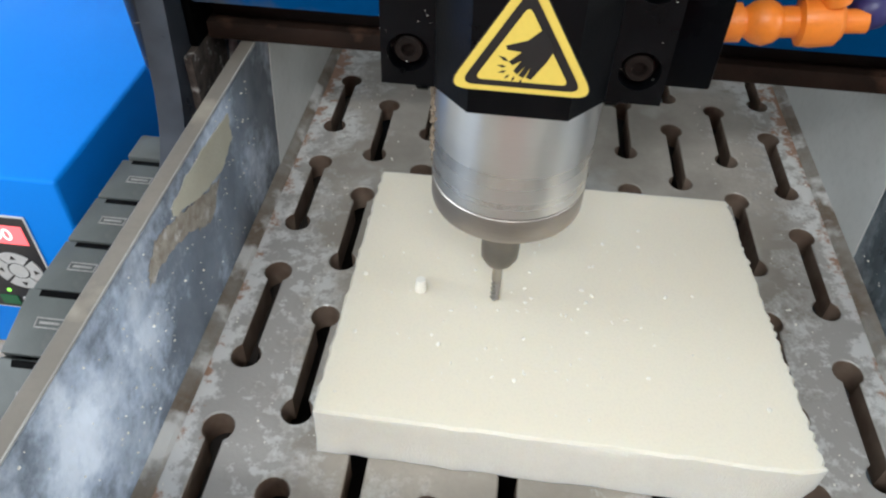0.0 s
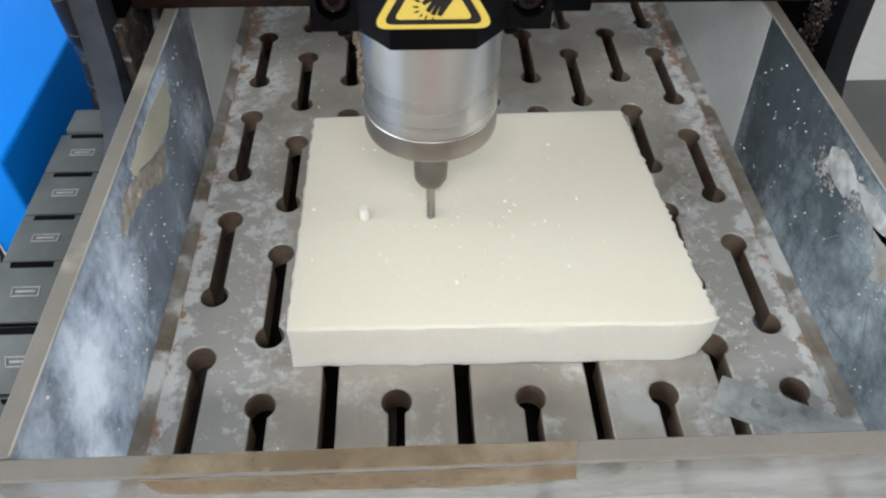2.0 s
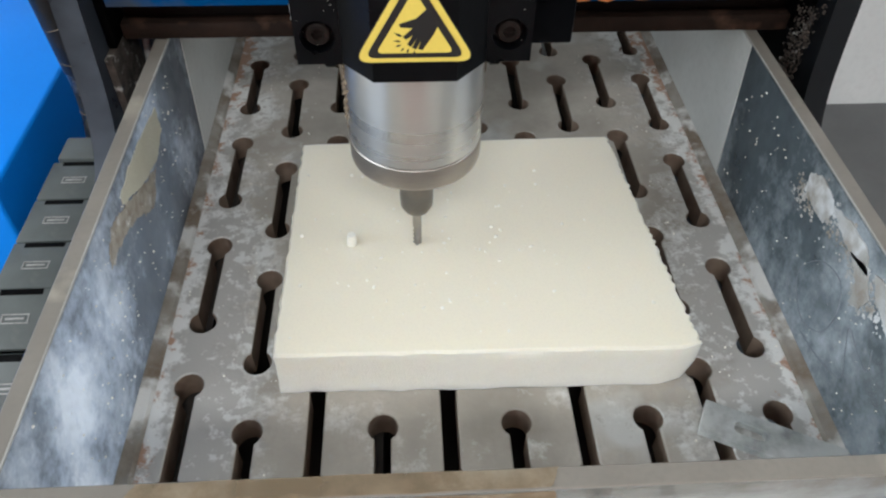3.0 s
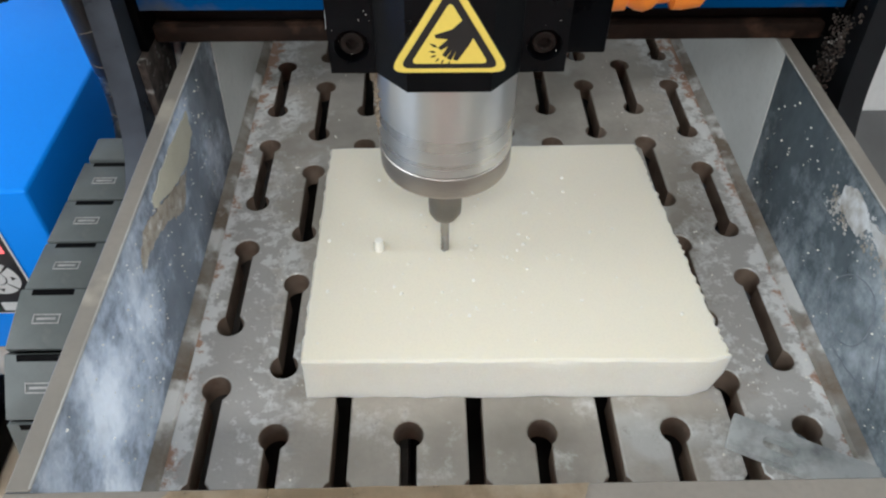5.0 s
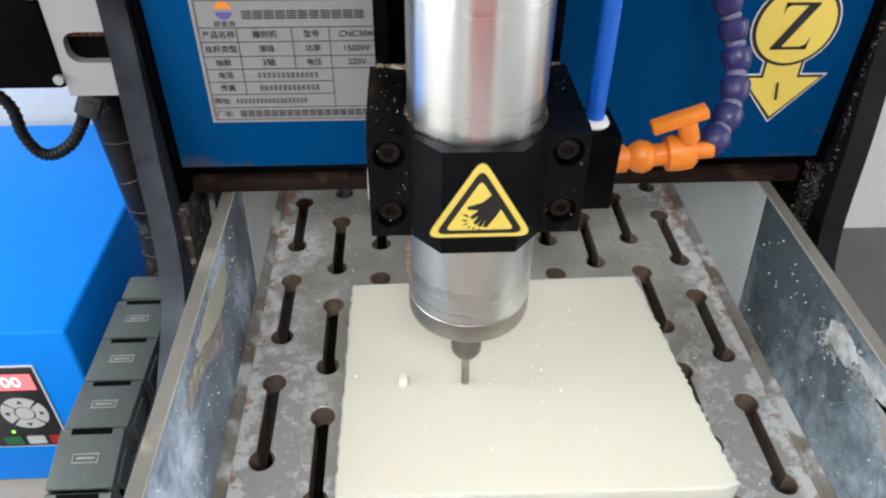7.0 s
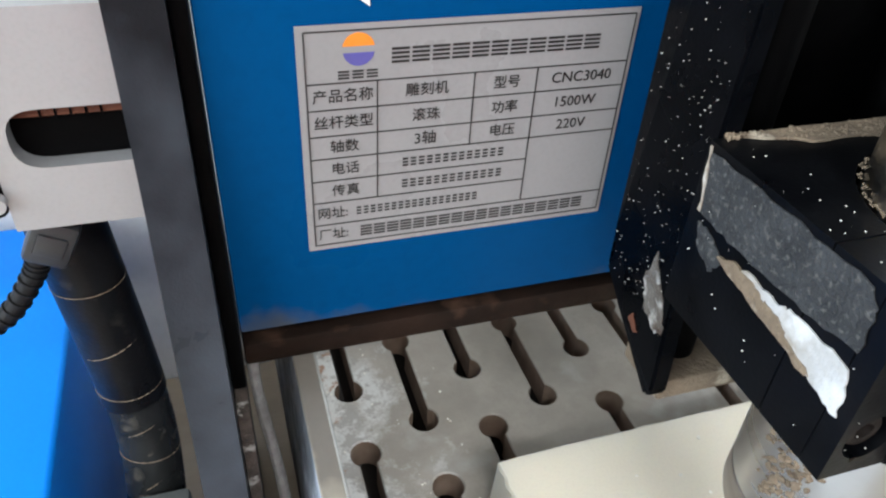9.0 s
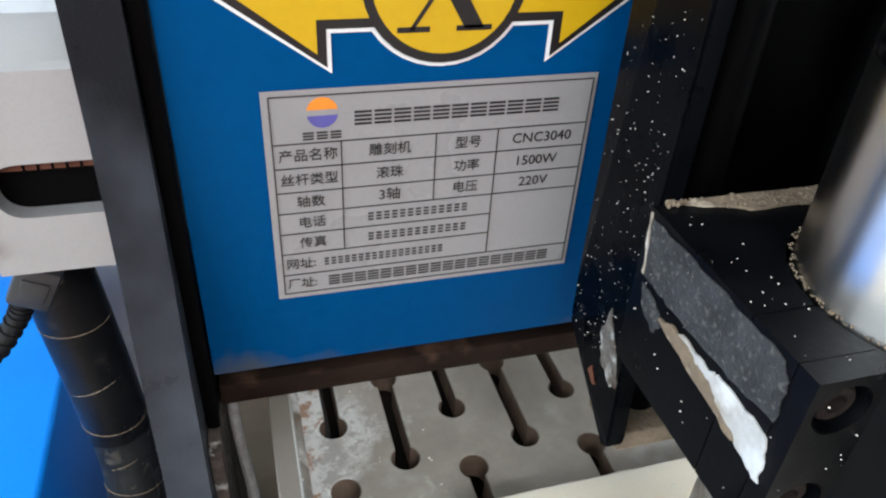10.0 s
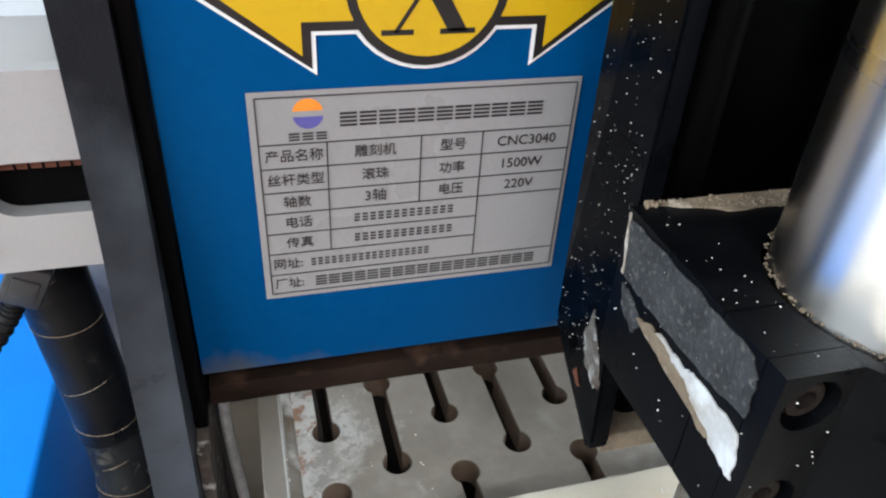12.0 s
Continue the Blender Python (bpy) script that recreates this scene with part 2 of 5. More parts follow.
# grime clouds along the lower edge of the blue panel
rising_tint(M_BLUE, 0.228, 0.262, (0.085, 0.080, 0.062), 0.7, 0.10, 34)
# left side plate: dark grey, turning smoothly to blue-grey towards the foot
M_GREY_GRADED = material("graded_grey_plate", (0.010, 0.012, 0.015), (0.006, 0.0075, 0.010), 0.36, 0.1, 60, 1200, 0.35, 0.10, spec=0.2)
rising_tint(M_GREY_GRADED, 0.150, 0.36, (0.17, 0.195, 0.24), 0.7, 0.26, 30, 0.30, 1.35)
M_BOX = material("bright_blue_paint", (0.002, 0.255, 0.92), (0.002, 0.235, 0.86), 0.42, 0.0, 8, 900, 0.4, 0.04, spec=0.15)
M_RUSTBAR = material("rusted_bar", (0.012, 0.008, 0.0065), (0.006, 0.0048, 0.0045), 0.6, 0.1, 30, 500, 0.9, 0.2, (0.035, 0.020, 0.014), 26, 0.64, spec=0.10)
M_BOLT = material("rusty_bolt", (0.020, 0.014, 0.012), (0.009, 0.007, 0.006), 0.5, 0.2, 90, 600, 0.9, 0.2, spec=0.2)
M_ALU = material("brushed_aluminium", (0.47, 0.47, 0.48), (0.42, 0.42, 0.43), 0.42, 0.55, 10, 900, 0.4, 0.03)
M_CHAIN = material("chain_plastic", (0.098, 0.108, 0.104), (0.070, 0.078, 0.075), 0.48, 0.0, 40, 700, 0.8, 0.08, (0.125, 0.125, 0.118), 45, 0.62, vary=0.25)
M_TAG = material("chain_tag", (0.36, 0.35, 0.34), (0.22, 0.21, 0.2), 0.5, 0.0, 300, 900, 0.9, 0.1)
M_YELLOW = material("yellow_sticker", (0.83, 0.63, 0.12), (0.80, 0.60, 0.11), 0.4, 0.0, 30, 500, 0.4, 0.02)
M_BRIGHT = material("bright_yellow_sticker", (0.58, 0.355, 0.009), (0.56, 0.34, 0.009), 0.35, 0.0, 20, 500, 0.4, 0.02)
M_INK = material("black_ink", (0.015, 0.014, 0.014), None, 0.4)
M_WHITE = material("white_print", (0.82, 0.82, 0.82), None, 0.4)
M_PLATE = material("silver_label", (0.28, 0.27, 0.272), (0.255, 0.245, 0.248), 0.3, 0.0, 20, 700, 0.5, 0.02, spec=0.4)
M_FILM_SHEEN = material("pale_film_sheen", (0.60, 0.61, 0.595), (0.50, 0.505, 0.485), 0.6, 0.0, 14, 300, 0.7, 0.05, (0.33, 0.32, 0.29), 18, 0.60)
M_MAT = material("grey_mat", (0.13, 0.13, 0.13), (0.10, 0.10, 0.10), 0.7, 0.0, 12, 400, 0.6, 0.1)
M_DUST = material("tan_dust", (0.23, 0.175, 0.12), (0.12, 0.088, 0.062), 0.9, 0.0, 120, 700, 0.9, 0.8, (0.40, 0.345, 0.265), 120, 0.58)
M_ORANGE = material("orange_plastic", (0.86, 0.24, 0.025), (0.80, 0.21, 0.02), 0.4, 0.0, 50, 700, 0.5, 0.03)
M_NAVY = material("navy_plastic", (0.03, 0.028, 0.13), (0.025, 0.022, 0.10), 0.36, 0.0, 50, 700, 0.5, 0.03)
M_PEN = material("faded_pen", (0.17, 0.19, 0.22), (0.25, 0.27, 0.30), 0.6)
M_COLLAR = material("grey_violet_plastic", (0.16, 0.15, 0.24), (0.12, 0.11, 0.2), 0.4)
M_TUBE = material("blue_tube", (0.01, 0.14, 0.66), (0.01, 0.12, 0.6), 0.3)
M_RUBBER = material("black_sleeve", (0.006, 0.006, 0.007), (0.011, 0.011, 0.011), 0.36, 0.0, 40, 600, 0.7, 0.15, (0.03, 0.028, 0.024), 90, 0.62, spec=0.22)
M_SPIRAL = material("grey_spiral_wrap", (0.024, 0.025, 0.025), (0.012, 0.013, 0.013), 0.22, 0.0, 60, 600, 0.8, 0.1, (0.085, 0.077, 0.062), 120, 0.60, spec=0.35)
M_RUST_GLINT = material("rust_red_glint", (0.13, 0.04, 0.018), (0.07, 0.022, 0.012), 0.8, 0.0, 200, 900)
M_CABLE = material("cable_sheath", (0.006, 0.006, 0.007), None, 0.5, spec=0.25)
M_PLUG = material("plug_plastic", (0.03, 0.031, 0.033), (0.02, 0.021, 0.023), 0.4, 0.0, 60, 700)
M_TAPE = material("torn_tape", (0.66, 0.64, 0.53), (0.60, 0.57, 0.46), 0.75, 0.0, 60, 800, 0.6, 0.3)
M_GLUE = material("glue_residue", (0.48, 0.44, 0.38), (0.30, 0.25, 0.20), 0.75, 0.0, 220, 900, 0.9, 0.5, (0.66, 0.65, 0.63), 150, 0.54)
M_RESIDUE = material("white_residue", (0.50, 0.51, 0.52), (0.26, 0.22, 0.17), 0.7, 0.0, 70, 700, 0.95, 0.4, (0.66, 0.68, 0.70), 60, 0.52)
M_BARE = material("scraped_metal", (0.30, 0.28, 0.25), (0.09, 0.06, 0.045), 0.4, 0.6, 130, 900, 0.95, 0.9, (0.70, 0.69, 0.66), 200, 0.55)
M_RUST2 = material("brown_rust", (0.024, 0.0135, 0.0095), (0.010, 0.0065, 0.005), 0.7, 0.0, 40, 500, 0.9, 0.3, (0.07, 0.038, 0.025), 40, 0.60, spec=0.1)
M_CHIP = material("board_chip", (0.93, 0.90, 0.82), (0.88, 0.84, 0.75), 0.7)
M_WOOD = material("pale_wood", (0.50, 0.41, 0.30), (0.40, 0.31, 0.22), 0.5, 0.0, 14, 260, 0.7, 0.08, stretch=(0.4, 4, 1))
M_PLASTER = material("speckled_wall", (0.73, 0.75, 0.74), (0.65, 0.67, 0.66), 0.8, 0.0, 12, 160, 0.6, 0.3, (0.16, 0.165, 0.16), 42, 0.66)
M_ROOM = material("room_paint", (0.72, 0.72, 0.70), (0.68, 0.68, 0.66), 0.8, 0.0, 3, 60, 0.4, 0.1)
M_FLOOR = material("room_floor", (0.58, 0.58, 0.56), (0.52, 0.52, 0.50), 0.6, 0.0, 4, 60, 0.5, 0.1)
M_RED_BACK = material("red_backdrop_paint", (0.34, 0.016, 0.020), (0.29, 0.013, 0.016), 0.45, 0.0, 3, 80, 0.5, 0.05)
M_KEYS = material("keypad_face", (0.02, 0.02, 0.024), None, 0.35)
M_KEY = material("grey_key", (0.55, 0.56, 0.56), None, 0.45)
M_GREEN = material("green_key", (0.02, 0.14, 0.06), None, 0.45)
M_REDKEY = material("red_key", (0.42, 0.02, 0.02), None, 0.45)
M_DISPLAY = glow("red_display", (1.0, 0.16, 0.18), 0.9)
M_DIGIT = glow("lit_digit", (1.0, 0.72, 0.70), 1.6)
M_FILL = glow("fill_diffuser", (1.0, 0.98, 0.95), 4.0)
M_LED = glow("green_led", (0.3, 1.0, 0.1), 1.5)
M_LOGO_O = material("orange_print", (0.85, 0.26, 0.03), None, 0.4)
M_LOGO_B = material("violet_print", (0.10, 0.09, 0.32), None, 0.4)
M_TAN = acrylic("old_glue", ((0.46, 0.36, 0.25), (0.58, 0.48, 0.36), (0.66, 0.58, 0.46)), 40, 0.35, 0.72, tint=(0.85, 0.75, 0.6))
M_ARRIS = material("arris_highlight", (0.42, 0.42, 0.40), (0.24, 0.23, 0.21), 0.3, 0.0, 30, 500, 0.9, 0.05)
M_SILT = material("packed_chips", (0.085, 0.064, 0.052), (0.028, 0.022, 0.018), 0.85, 0.0, 160, 700, 0.95, 0.9, (0.40, 0.38, 0.35), 190, 0.60)

# ---- mesh tools ----
ORIGIN = {}


def thing(name, base=(0, 0, 0), label="", category="", group="", kind=""):
    ob = new(name)
    ob.empty_display_size = 0.02
    ob.location = base
    ORIGIN[ob.name] = Vector(base)
    return tagged(ob, label, category, group, kind)


def part(name, bm, mat, parent=None, label="", angle=35):
    """Link a bmesh, given in world places, as one mesh object, under a thing or a part."""
    base = ORIGIN[parent.name] if parent else Vector()
    bmesh.ops.translate(bm, verts=bm.verts, vec=-base)
    me = bpy.data.meshes.new(name)
    for f in bm.faces:
        f.smooth = True
    bm.to_mesh(me)
    bm.free()
    me.set_sharp_from_angle(angle=radians(angle))
    me.materials.append(mat)
    ob = new(name, me)
    ob.parent = parent
    ORIGIN[ob.name] = base
    if label:
        ob["label"] = label
    return ob


def whole(name, bm, mat, label, category, group="", kind="", angle=35):
    """A thing of one mesh with its origin at its base."""
    lo = Vector([min(v.co[i] for v in bm.verts) for i in range(3)])
    hi = Vector([max(v.co[i] for v in bm.verts) for i in range(3)])
    base = Vector(((lo.x + hi.x) / 2, (lo.y + hi.y) / 2, lo.z))
    bmesh.ops.translate(bm, verts=bm.verts, vec=-base)
    ob = part(name, bm, mat, None, "", angle)
    ob.location = base
    ORIGIN[ob.name] = base
    return tagged(ob, label, category, group, kind)


def add_box(bm, x0, x1, y0, y1, z0, z1, bev=0.0, seg=2):
    r = bmesh.ops.create_cube(bm, size=1.0, matrix=Matrix.LocRotScale(
        ((x0 + x1) / 2, (y0 + y1) / 2, (z0 + z1) / 2), None, (x1 - x0, y1 - y0, z1 - z0)))
    if bev:
        es = list({e for v in r["verts"] for e in v.link_edges})
        bmesh.ops.bevel(bm, geom=es, offset=bev, segments=seg, affect="EDGES", profile=0.5)
    return bm


def box(*a, **k):
    return add_box(bmesh.new(), *a, **k)


def add_cyl(bm, p, q, r0, r1=None, seg=32):
    p, q = Vector(p), Vector(q)
    d = q - p
    m = Matrix.Translation((p + q) / 2) @ d.to_track_quat("Z", "Y").to_matrix().to_4x4()
    bmesh.ops.create_cone(bm, cap_ends=True, segments=seg, radius1=r0, radius2=r0 if r1 is None else r1, depth=d.length, matrix=m)
    return bm


def cyl(*a, **k):
    return add_cyl(bmesh.new(), *a, **k)


def add_lathe(bm, profile, centre, axis=(0, 0, 1), seg=64):
    """Turn (radius, height) pairs round an axis through centre."""
    m = Matrix.Translation(centre) @ Vector(axis).to_track_quat("Z", "Y").to_matrix().to_4x4()
    rings = []
    for r, h in profile:
        rings.append([bm.verts.new(m @ Vector((r * math.cos(2 * math.pi * i / seg), r * math.sin(2 * math.pi * i / seg), h))) for i in range(seg)])
    for a, b in zip(rings, rings[1:]):
        for i in range(seg):
            j = (i + 1) % seg
            bm.faces.new((a[i], a[j], b[j], b[i]))
    bm.faces.new(list(reversed(rings[0])))
    bm.faces.new(rings[-1])
    return bm


def lathe(*a, **k):
    return add_lathe(bmesh.new(), *a, **k)


def add_prism(bm, outline, place, depth):
    """Extrude a flat outline of (u, v); place(u, v, d) gives the world point at depth d."""
    n = len(outline)
    a = [bm.verts.new(place(u, v, 0.0)) for u, v in outline]
    b = [bm.verts.new(place(u, v, depth)) for u, v in outline]
    made = []
    for t in tessellate_polygon([[Vector((u, v, 0.0)) for u, v in outline]]):
        made.append(bm.faces.new([a[k] for k in t]))
        made.append(bm.faces.new([b[k] for k in reversed(t)]))
    for i in range(n):
        j = (i + 1) % n
        made.append(bm.faces.new((a[j], a[i], b[i], b[j])))
    bmesh.ops.recalc_face_normals(bm, faces=made)
    return bm


def prism(*a):
    return add_prism(bmesh.new(), *a)


def add_tube(bm, points, r, seg=14):
    """A round tube along smooth points; r is a number or a list."""
    pts = [Vector(p) for p in points]
    rings = []
    side = Vector((0.3, 1, 0.2)).normalized()
    for i, p in enumerate(pts):
        d = (pts[min(i + 1, len(pts) - 1)] - pts[max(i - 1, 0)]).normalized()
        u = (side - d * side.dot(d)).normalized()
        v = d.cross(u)
        side = u
        rr = r[i] if isinstance(r, (list, tuple)) else r
        rings.append([bm.verts.new(p + (u * math.cos(2 * math.pi * k / seg) + v * math.sin(2 * math.pi * k / seg)) * rr) for k in range(seg)])
    for a, b in zip(rings, rings[1:]):
        for i in range(seg):
            j = (i + 1) % seg
            bm.faces.new((a[i], a[j], b[j], b[i]))
    bm.faces.new(list(reversed(rings[0])))
    bm.faces.new(rings[-1])
    bmesh.ops.recalc_face_normals(bm, faces=bm.faces)
    return bm


def curve_points(ctrl, n=8):
    """A smooth line through control points."""
    P = [Vector(c) for c in ctrl]
    P = [P[0] * 2 - P[1]] + P + [P[-1] * 2 - P[-2]]
    out = []
    for i in range(1, len(P) - 2):
        for k in range(n):
            t = k / n
            a, b, c, d = P[i - 1], P[i], P[i + 1], P[i + 2]
            out.append(0.5 * (2 * b + (c - a) * t + (2 * a - 5 * b + 4 * c - d) * t * t + (3 * b - a - 3 * c + d) * t ** 3))
    return out + [P[-2]]


def rounded(points, r, n=5):
    """A polygon with its corners rounded."""
    out = []
    for i, p in enumerate(points):
        a, b, c = Vector(points[i - 1]), Vector(p), Vector(points[(i + 1) % len(points)])
        ra = r[i] if isinstance(r, (list, tuple)) else r
        p0 = b + (a - b).normalized() * min(ra, (a - b).length * 0.45)
        p1 = b + (c - b).normalized() * min(ra, (c - b).length * 0.45)
        for k in range(n + 1):
            t = k / n
            out.append(tuple(p0 * (1 - t) ** 2 + b * 2 * t * (1 - t) + p1 * t * t))
    return out


def circle(cx, cy, r, n=40):
    return [(cx + r * math.cos(2 * math.pi * i / n), cy + r * math.sin(2 * math.pi * i / n)) for i in range(n)]


def rect(u0, u1, v0, v1):
    return [(u0, v0), (u1, v0), (u1, v1), (u0, v1)]


def facing(y):
    """Places for flat prints on an upright face at y that looks towards the front."""
    return lambda u, v, d: Vector((u, y - d, v))


def text_part(name, string, size, x, z, y, mat, parent, align="CENTER"):
    """Letters of the built-in font, standing on an upright face."""
    cu = bpy.data.curves.new(name, "FONT")
    cu.body, cu.size, cu.align_x, cu.align_y, cu.extrude = string, size, align, "CENTER", 0.00006
    cu.resolution_u = 3
    tmp = new(name, cu)
    me = bpy.data.meshes.new_from_object(tmp.evaluated_get(bpy.context.evaluated_depsgraph_get()))
    bpy.data.objects.remove(tmp)
    bm = bmesh.new()
    bm.from_mesh(me)
    bpy.data.meshes.remove(me)
    bmesh.ops.transform(bm, matrix=pose(x, y, z, 90, 0, 0), verts=bm.verts)
    return part(name, bm, mat, parent)


# ---- room ----
TABLE = -0.122
FLOOR = TABLE - 0.75
X0, X1, Y0, Y1, TOP = -1.7, 1.9, -2.6, 0.40, 1.75


def structure(name, bm, mat, label):
    return whole(name, bm, mat, label, name.split("_")[0], kind="structure")


def wall_with_window(name, place, u0, u1, a0, a1, b0, b1, label):
    bm = bmesh.new()
    for o in (rect(u0, a0, FLOOR, TOP), rect(a1, u1, FLOOR, TOP), rect(a0, a1, FLOOR, b0), rect(a0, a1, b1, TOP)):
        add_prism(bm, o, place, 0.15)
    return structure(name, bm, M_ROOM, label)


structure("wall_north", box(X0 - 0.15, X1 + 0.15, Y1, Y1 + 0.15, FLOOR, TOP), M_PLASTER, "rough speckled grey-white plaster wall behind the bench")
wall_with_window("wall_east", lambda u, v, d: Vector((X1 + d, u, v)), Y0, Y1, -0.80, 0.08, 0.10, 1.50, "painted wall with a window opening")
wall_with_window("wall_west", lambda u, v, d: Vector((X0 - d, u, v)), Y0, Y1, -1.74, 0.26, 0.10, 1.50, "painted wall with a window opening")
structure("wall_south", box(X0 - 0.15, X1 + 0.15, Y0 - 0.15, Y0, FLOOR, TOP), M_ROOM, "plain painted wall of the workshop")
structure("floor", box(X0 - 0.15, X1 + 0.15, Y0 - 0.15, Y1 + 0.15, FLOOR - 0.1, FLOOR), M_FLOOR, "grey workshop floor")
structure("ceiling", box(X0 - 0.15, X1 + 0.15, Y0 - 0.15, Y1 + 0.15, TOP, TOP + 0.1), M_ROOM, "white painted ceiling")

# unseen red backdrop in door shape, added for the spindle's red reflection
door = thing("red_backdrop_1", (-0.05, Y0, FLOOR), "added red backdrop shaped as a double door, mirrored in the spindle", "door", kind="structure")
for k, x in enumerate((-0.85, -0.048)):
    leaf = part("leaf", box(x, x + 0.796, Y0 + 0.002, Y0 + 0.042, FLOOR + 0.01, FLOOR + 2.04, bev=0.004), M_RED_BACK, door, "red half of the added backdrop")
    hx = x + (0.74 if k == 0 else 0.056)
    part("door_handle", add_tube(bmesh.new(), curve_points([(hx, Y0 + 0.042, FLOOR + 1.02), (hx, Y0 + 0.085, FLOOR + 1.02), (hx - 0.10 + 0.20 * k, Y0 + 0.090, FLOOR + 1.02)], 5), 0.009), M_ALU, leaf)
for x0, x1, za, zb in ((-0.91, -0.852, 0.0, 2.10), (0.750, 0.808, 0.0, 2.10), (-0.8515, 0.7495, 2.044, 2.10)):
    part("door_frame", box(x0, x1, Y0 + 0.001, Y0 + 0.05, FLOOR + za, FLOOR + zb, bev=0.003), M_RED_BACK, door)

# unseen fixture, added to carry the overhead fill
lamp = thing("ceiling_fill_lamp", (-0.1, -1.45, 1.67), "unseen white strip lamp added on the ceiling as fill light", "lamp")
part("housing", box(-0.72, 0.52, -1.60, -1.30, 1.69, TOP, bev=0.004), M_WHITE, lamp)
part("diffuser", box(-0.70, 0.50, -1.59, -1.31, 1.675, 1.6895, bev=0.002), M_FILL, lamp, "glowing diffuser of the added fill lamp")

bench = thing("workbench", (0, 0, FLOOR), "pale wooden workbench against the plaster wall", "table")
part("tabletop", box(-0.95, 0.95, -0.34, Y1 - 0.005, TABLE - 0.03, TABLE, bev=0.003), M_WOOD, bench)
for lx in (-0.88, 0.88):
    for ly in (-0.28, 0.34):
        part("leg", box(lx - 0.03, lx + 0.03, ly - 0.03, ly + 0.03, FLOOR, TABLE - 0.03, bev=0.003), M_MATT, bench)

whole("rubber_mat", box(0.215, 0.80, -0.30, Y1 - 0.001, TABLE, TABLE + 0.004, bev=0.001), M_MAT, "dark grey rubber mat on the bench beside the machine", "mat")

# ---- machine base and tank ----
WX, WT, WTOP, TANK = 0.156, 0.0075, 0.084, -0.055
YF, YB = -0.064, 0.38
base = thing("support_frame", (0, 0.15, TABLE), "black steel frame under the tank on the bench", "frame")
for bx in (-0.13, 0.10):
    part("rail", box(bx, bx + 0.03, YF, YB, TABLE, TANK - 0.007, bev=0.002), M_MATT, base)
for by in (YF, YB - 0.03):
    part("crossbar", box(-0.10, 0.10, by, by + 0.03, TABLE + 0.02, TANK - 0.007, bev=0.002), M_MATT, base)

tank = thing("coolant_tank", (0, 0.15, TANK - 0.006), "open clear acrylic coolant tank, stained with dried coolant and chips", "tank")
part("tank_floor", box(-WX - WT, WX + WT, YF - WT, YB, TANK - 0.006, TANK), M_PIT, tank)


def tank_wall(name, x0, x1, y0, y1, mat, label):
    w = part(name, box(x0, x1, y0, y1, TANK, WTOP - 0.0012), mat, tank, label)
    part("edge", box(x0, x1, y0, y1, WTOP - 0.001, WTOP, bev=0.0004, seg=1), M_EDGE, w, "dull sawn acrylic edge")
    return w


wall_l = tank_wall("side_wall", -WX - WT, -WX, YF, YB, M_WALL_L, "acrylic wall crusted with bluish white coolant stains")
wall_r = tank_wall("side_wall", WX, WX + WT, YF, YB, M_WALL_R, "acrylic wall smeared grey with dried coolant")
wall_f = tank_wall("front_wall", -WX - WT, WX + WT, YF - WT, YF - 0.0004, M_WALL_F, "clear acrylic wall with brownish smears")


def torn(points, steps, rough, seed):
    """A torn outline: each side broken into small random steps."""
    rnd = random.Random(seed)
    out = []
    for i, a in enumerate(points):
        b = points[(i + 1) % len(points)]
        for k in range(steps):
            t = k / steps
            out.append((a[0] + (b[0] - a[0]) * t + rnd.uniform(-rough, rough), a[1] + (b[1] - a[1]) * t + rnd.uniform(-rough, rough)))
    return out


# pale film at the rear; the left wall's sheet paints a blurred reflection
for wl, s in ((wall_l, -1), (wall_r, 1)):
    xa = s * (WX - 0.0008)
    y0 = 0.168 if s > 0 else 0.200
    part("film", prism([(y0 - 0.005, 0.004), (YB - 0.02, 0.004), (YB - 0.02, WTOP - 0.0005), (y0 + 0.006, WTOP - 0.0005)], lambda u, v, d: Vector((xa + s * d, u, v)), 0.0006), M_FILM_SHEEN, wl, "pale grey film on the acrylic, on the left wall a painted reflection")
on_left = lambda u, v, d: Vector((-WX + 0.0003 + d, u, v))
on_right = lambda u, v, d: Vector((WX - 0.0003 - d, u, v))
part("tape_scrap", prism(torn([(0.140, 0.075), (0.138, 0.062), (0.120, 0.056), (0.096, 0.062), (0.072, 0.071), (0.074, 0.076), (0.093, 0.078), (0.115, 0.077)], 7, 0.0007, 3), on_left, 0.0005),
     M_TAPE, wall_l, "torn scrap of cream masking tape")
part("glue_residue", prism(torn([(0.118, 0.054), (0.102, 0.044), (0.090, 0.049), (0.076, 0.058), (0.059, 0.062), (0.044, 0.061), (0.047, 0.068), (0.057, 0.074), (0.072, 0.070), (0.096, 0.061)], 7, 0.0012, 5), on_left, 0.0003),
     M_GLUE, wall_l, "brownish glue residue")
for k, o in enumerate(([(0.079, 0.064), (0.082, 0.073), (0.074, 0.078), (0.062, 0.076), (0.054, 0.073), (0.058, 0.065), (0.064, 0.062)], [(0.057, 0.074), (0.045, 0.078), (0.028, 0.078), (0.020, 0.070), (0.032, 0.068), (0.044, 0.069)],
                       [(0.036, 0.069), (0.022, 0.072), (0.013, 0.063), (0.016, 0.054), (0.022, 0.052), (0.024, 0.062)], [(0.018, 0.074), (0.006, 0.078), (-0.010, 0.072), (-0.004, 0.062), (0.010, 0.066)])):
    part("residue", prism(torn(o, 5, 0.0007, 70 + k), on_right, 0.0005), M_RESIDUE, wall_r, "crust of white residue")
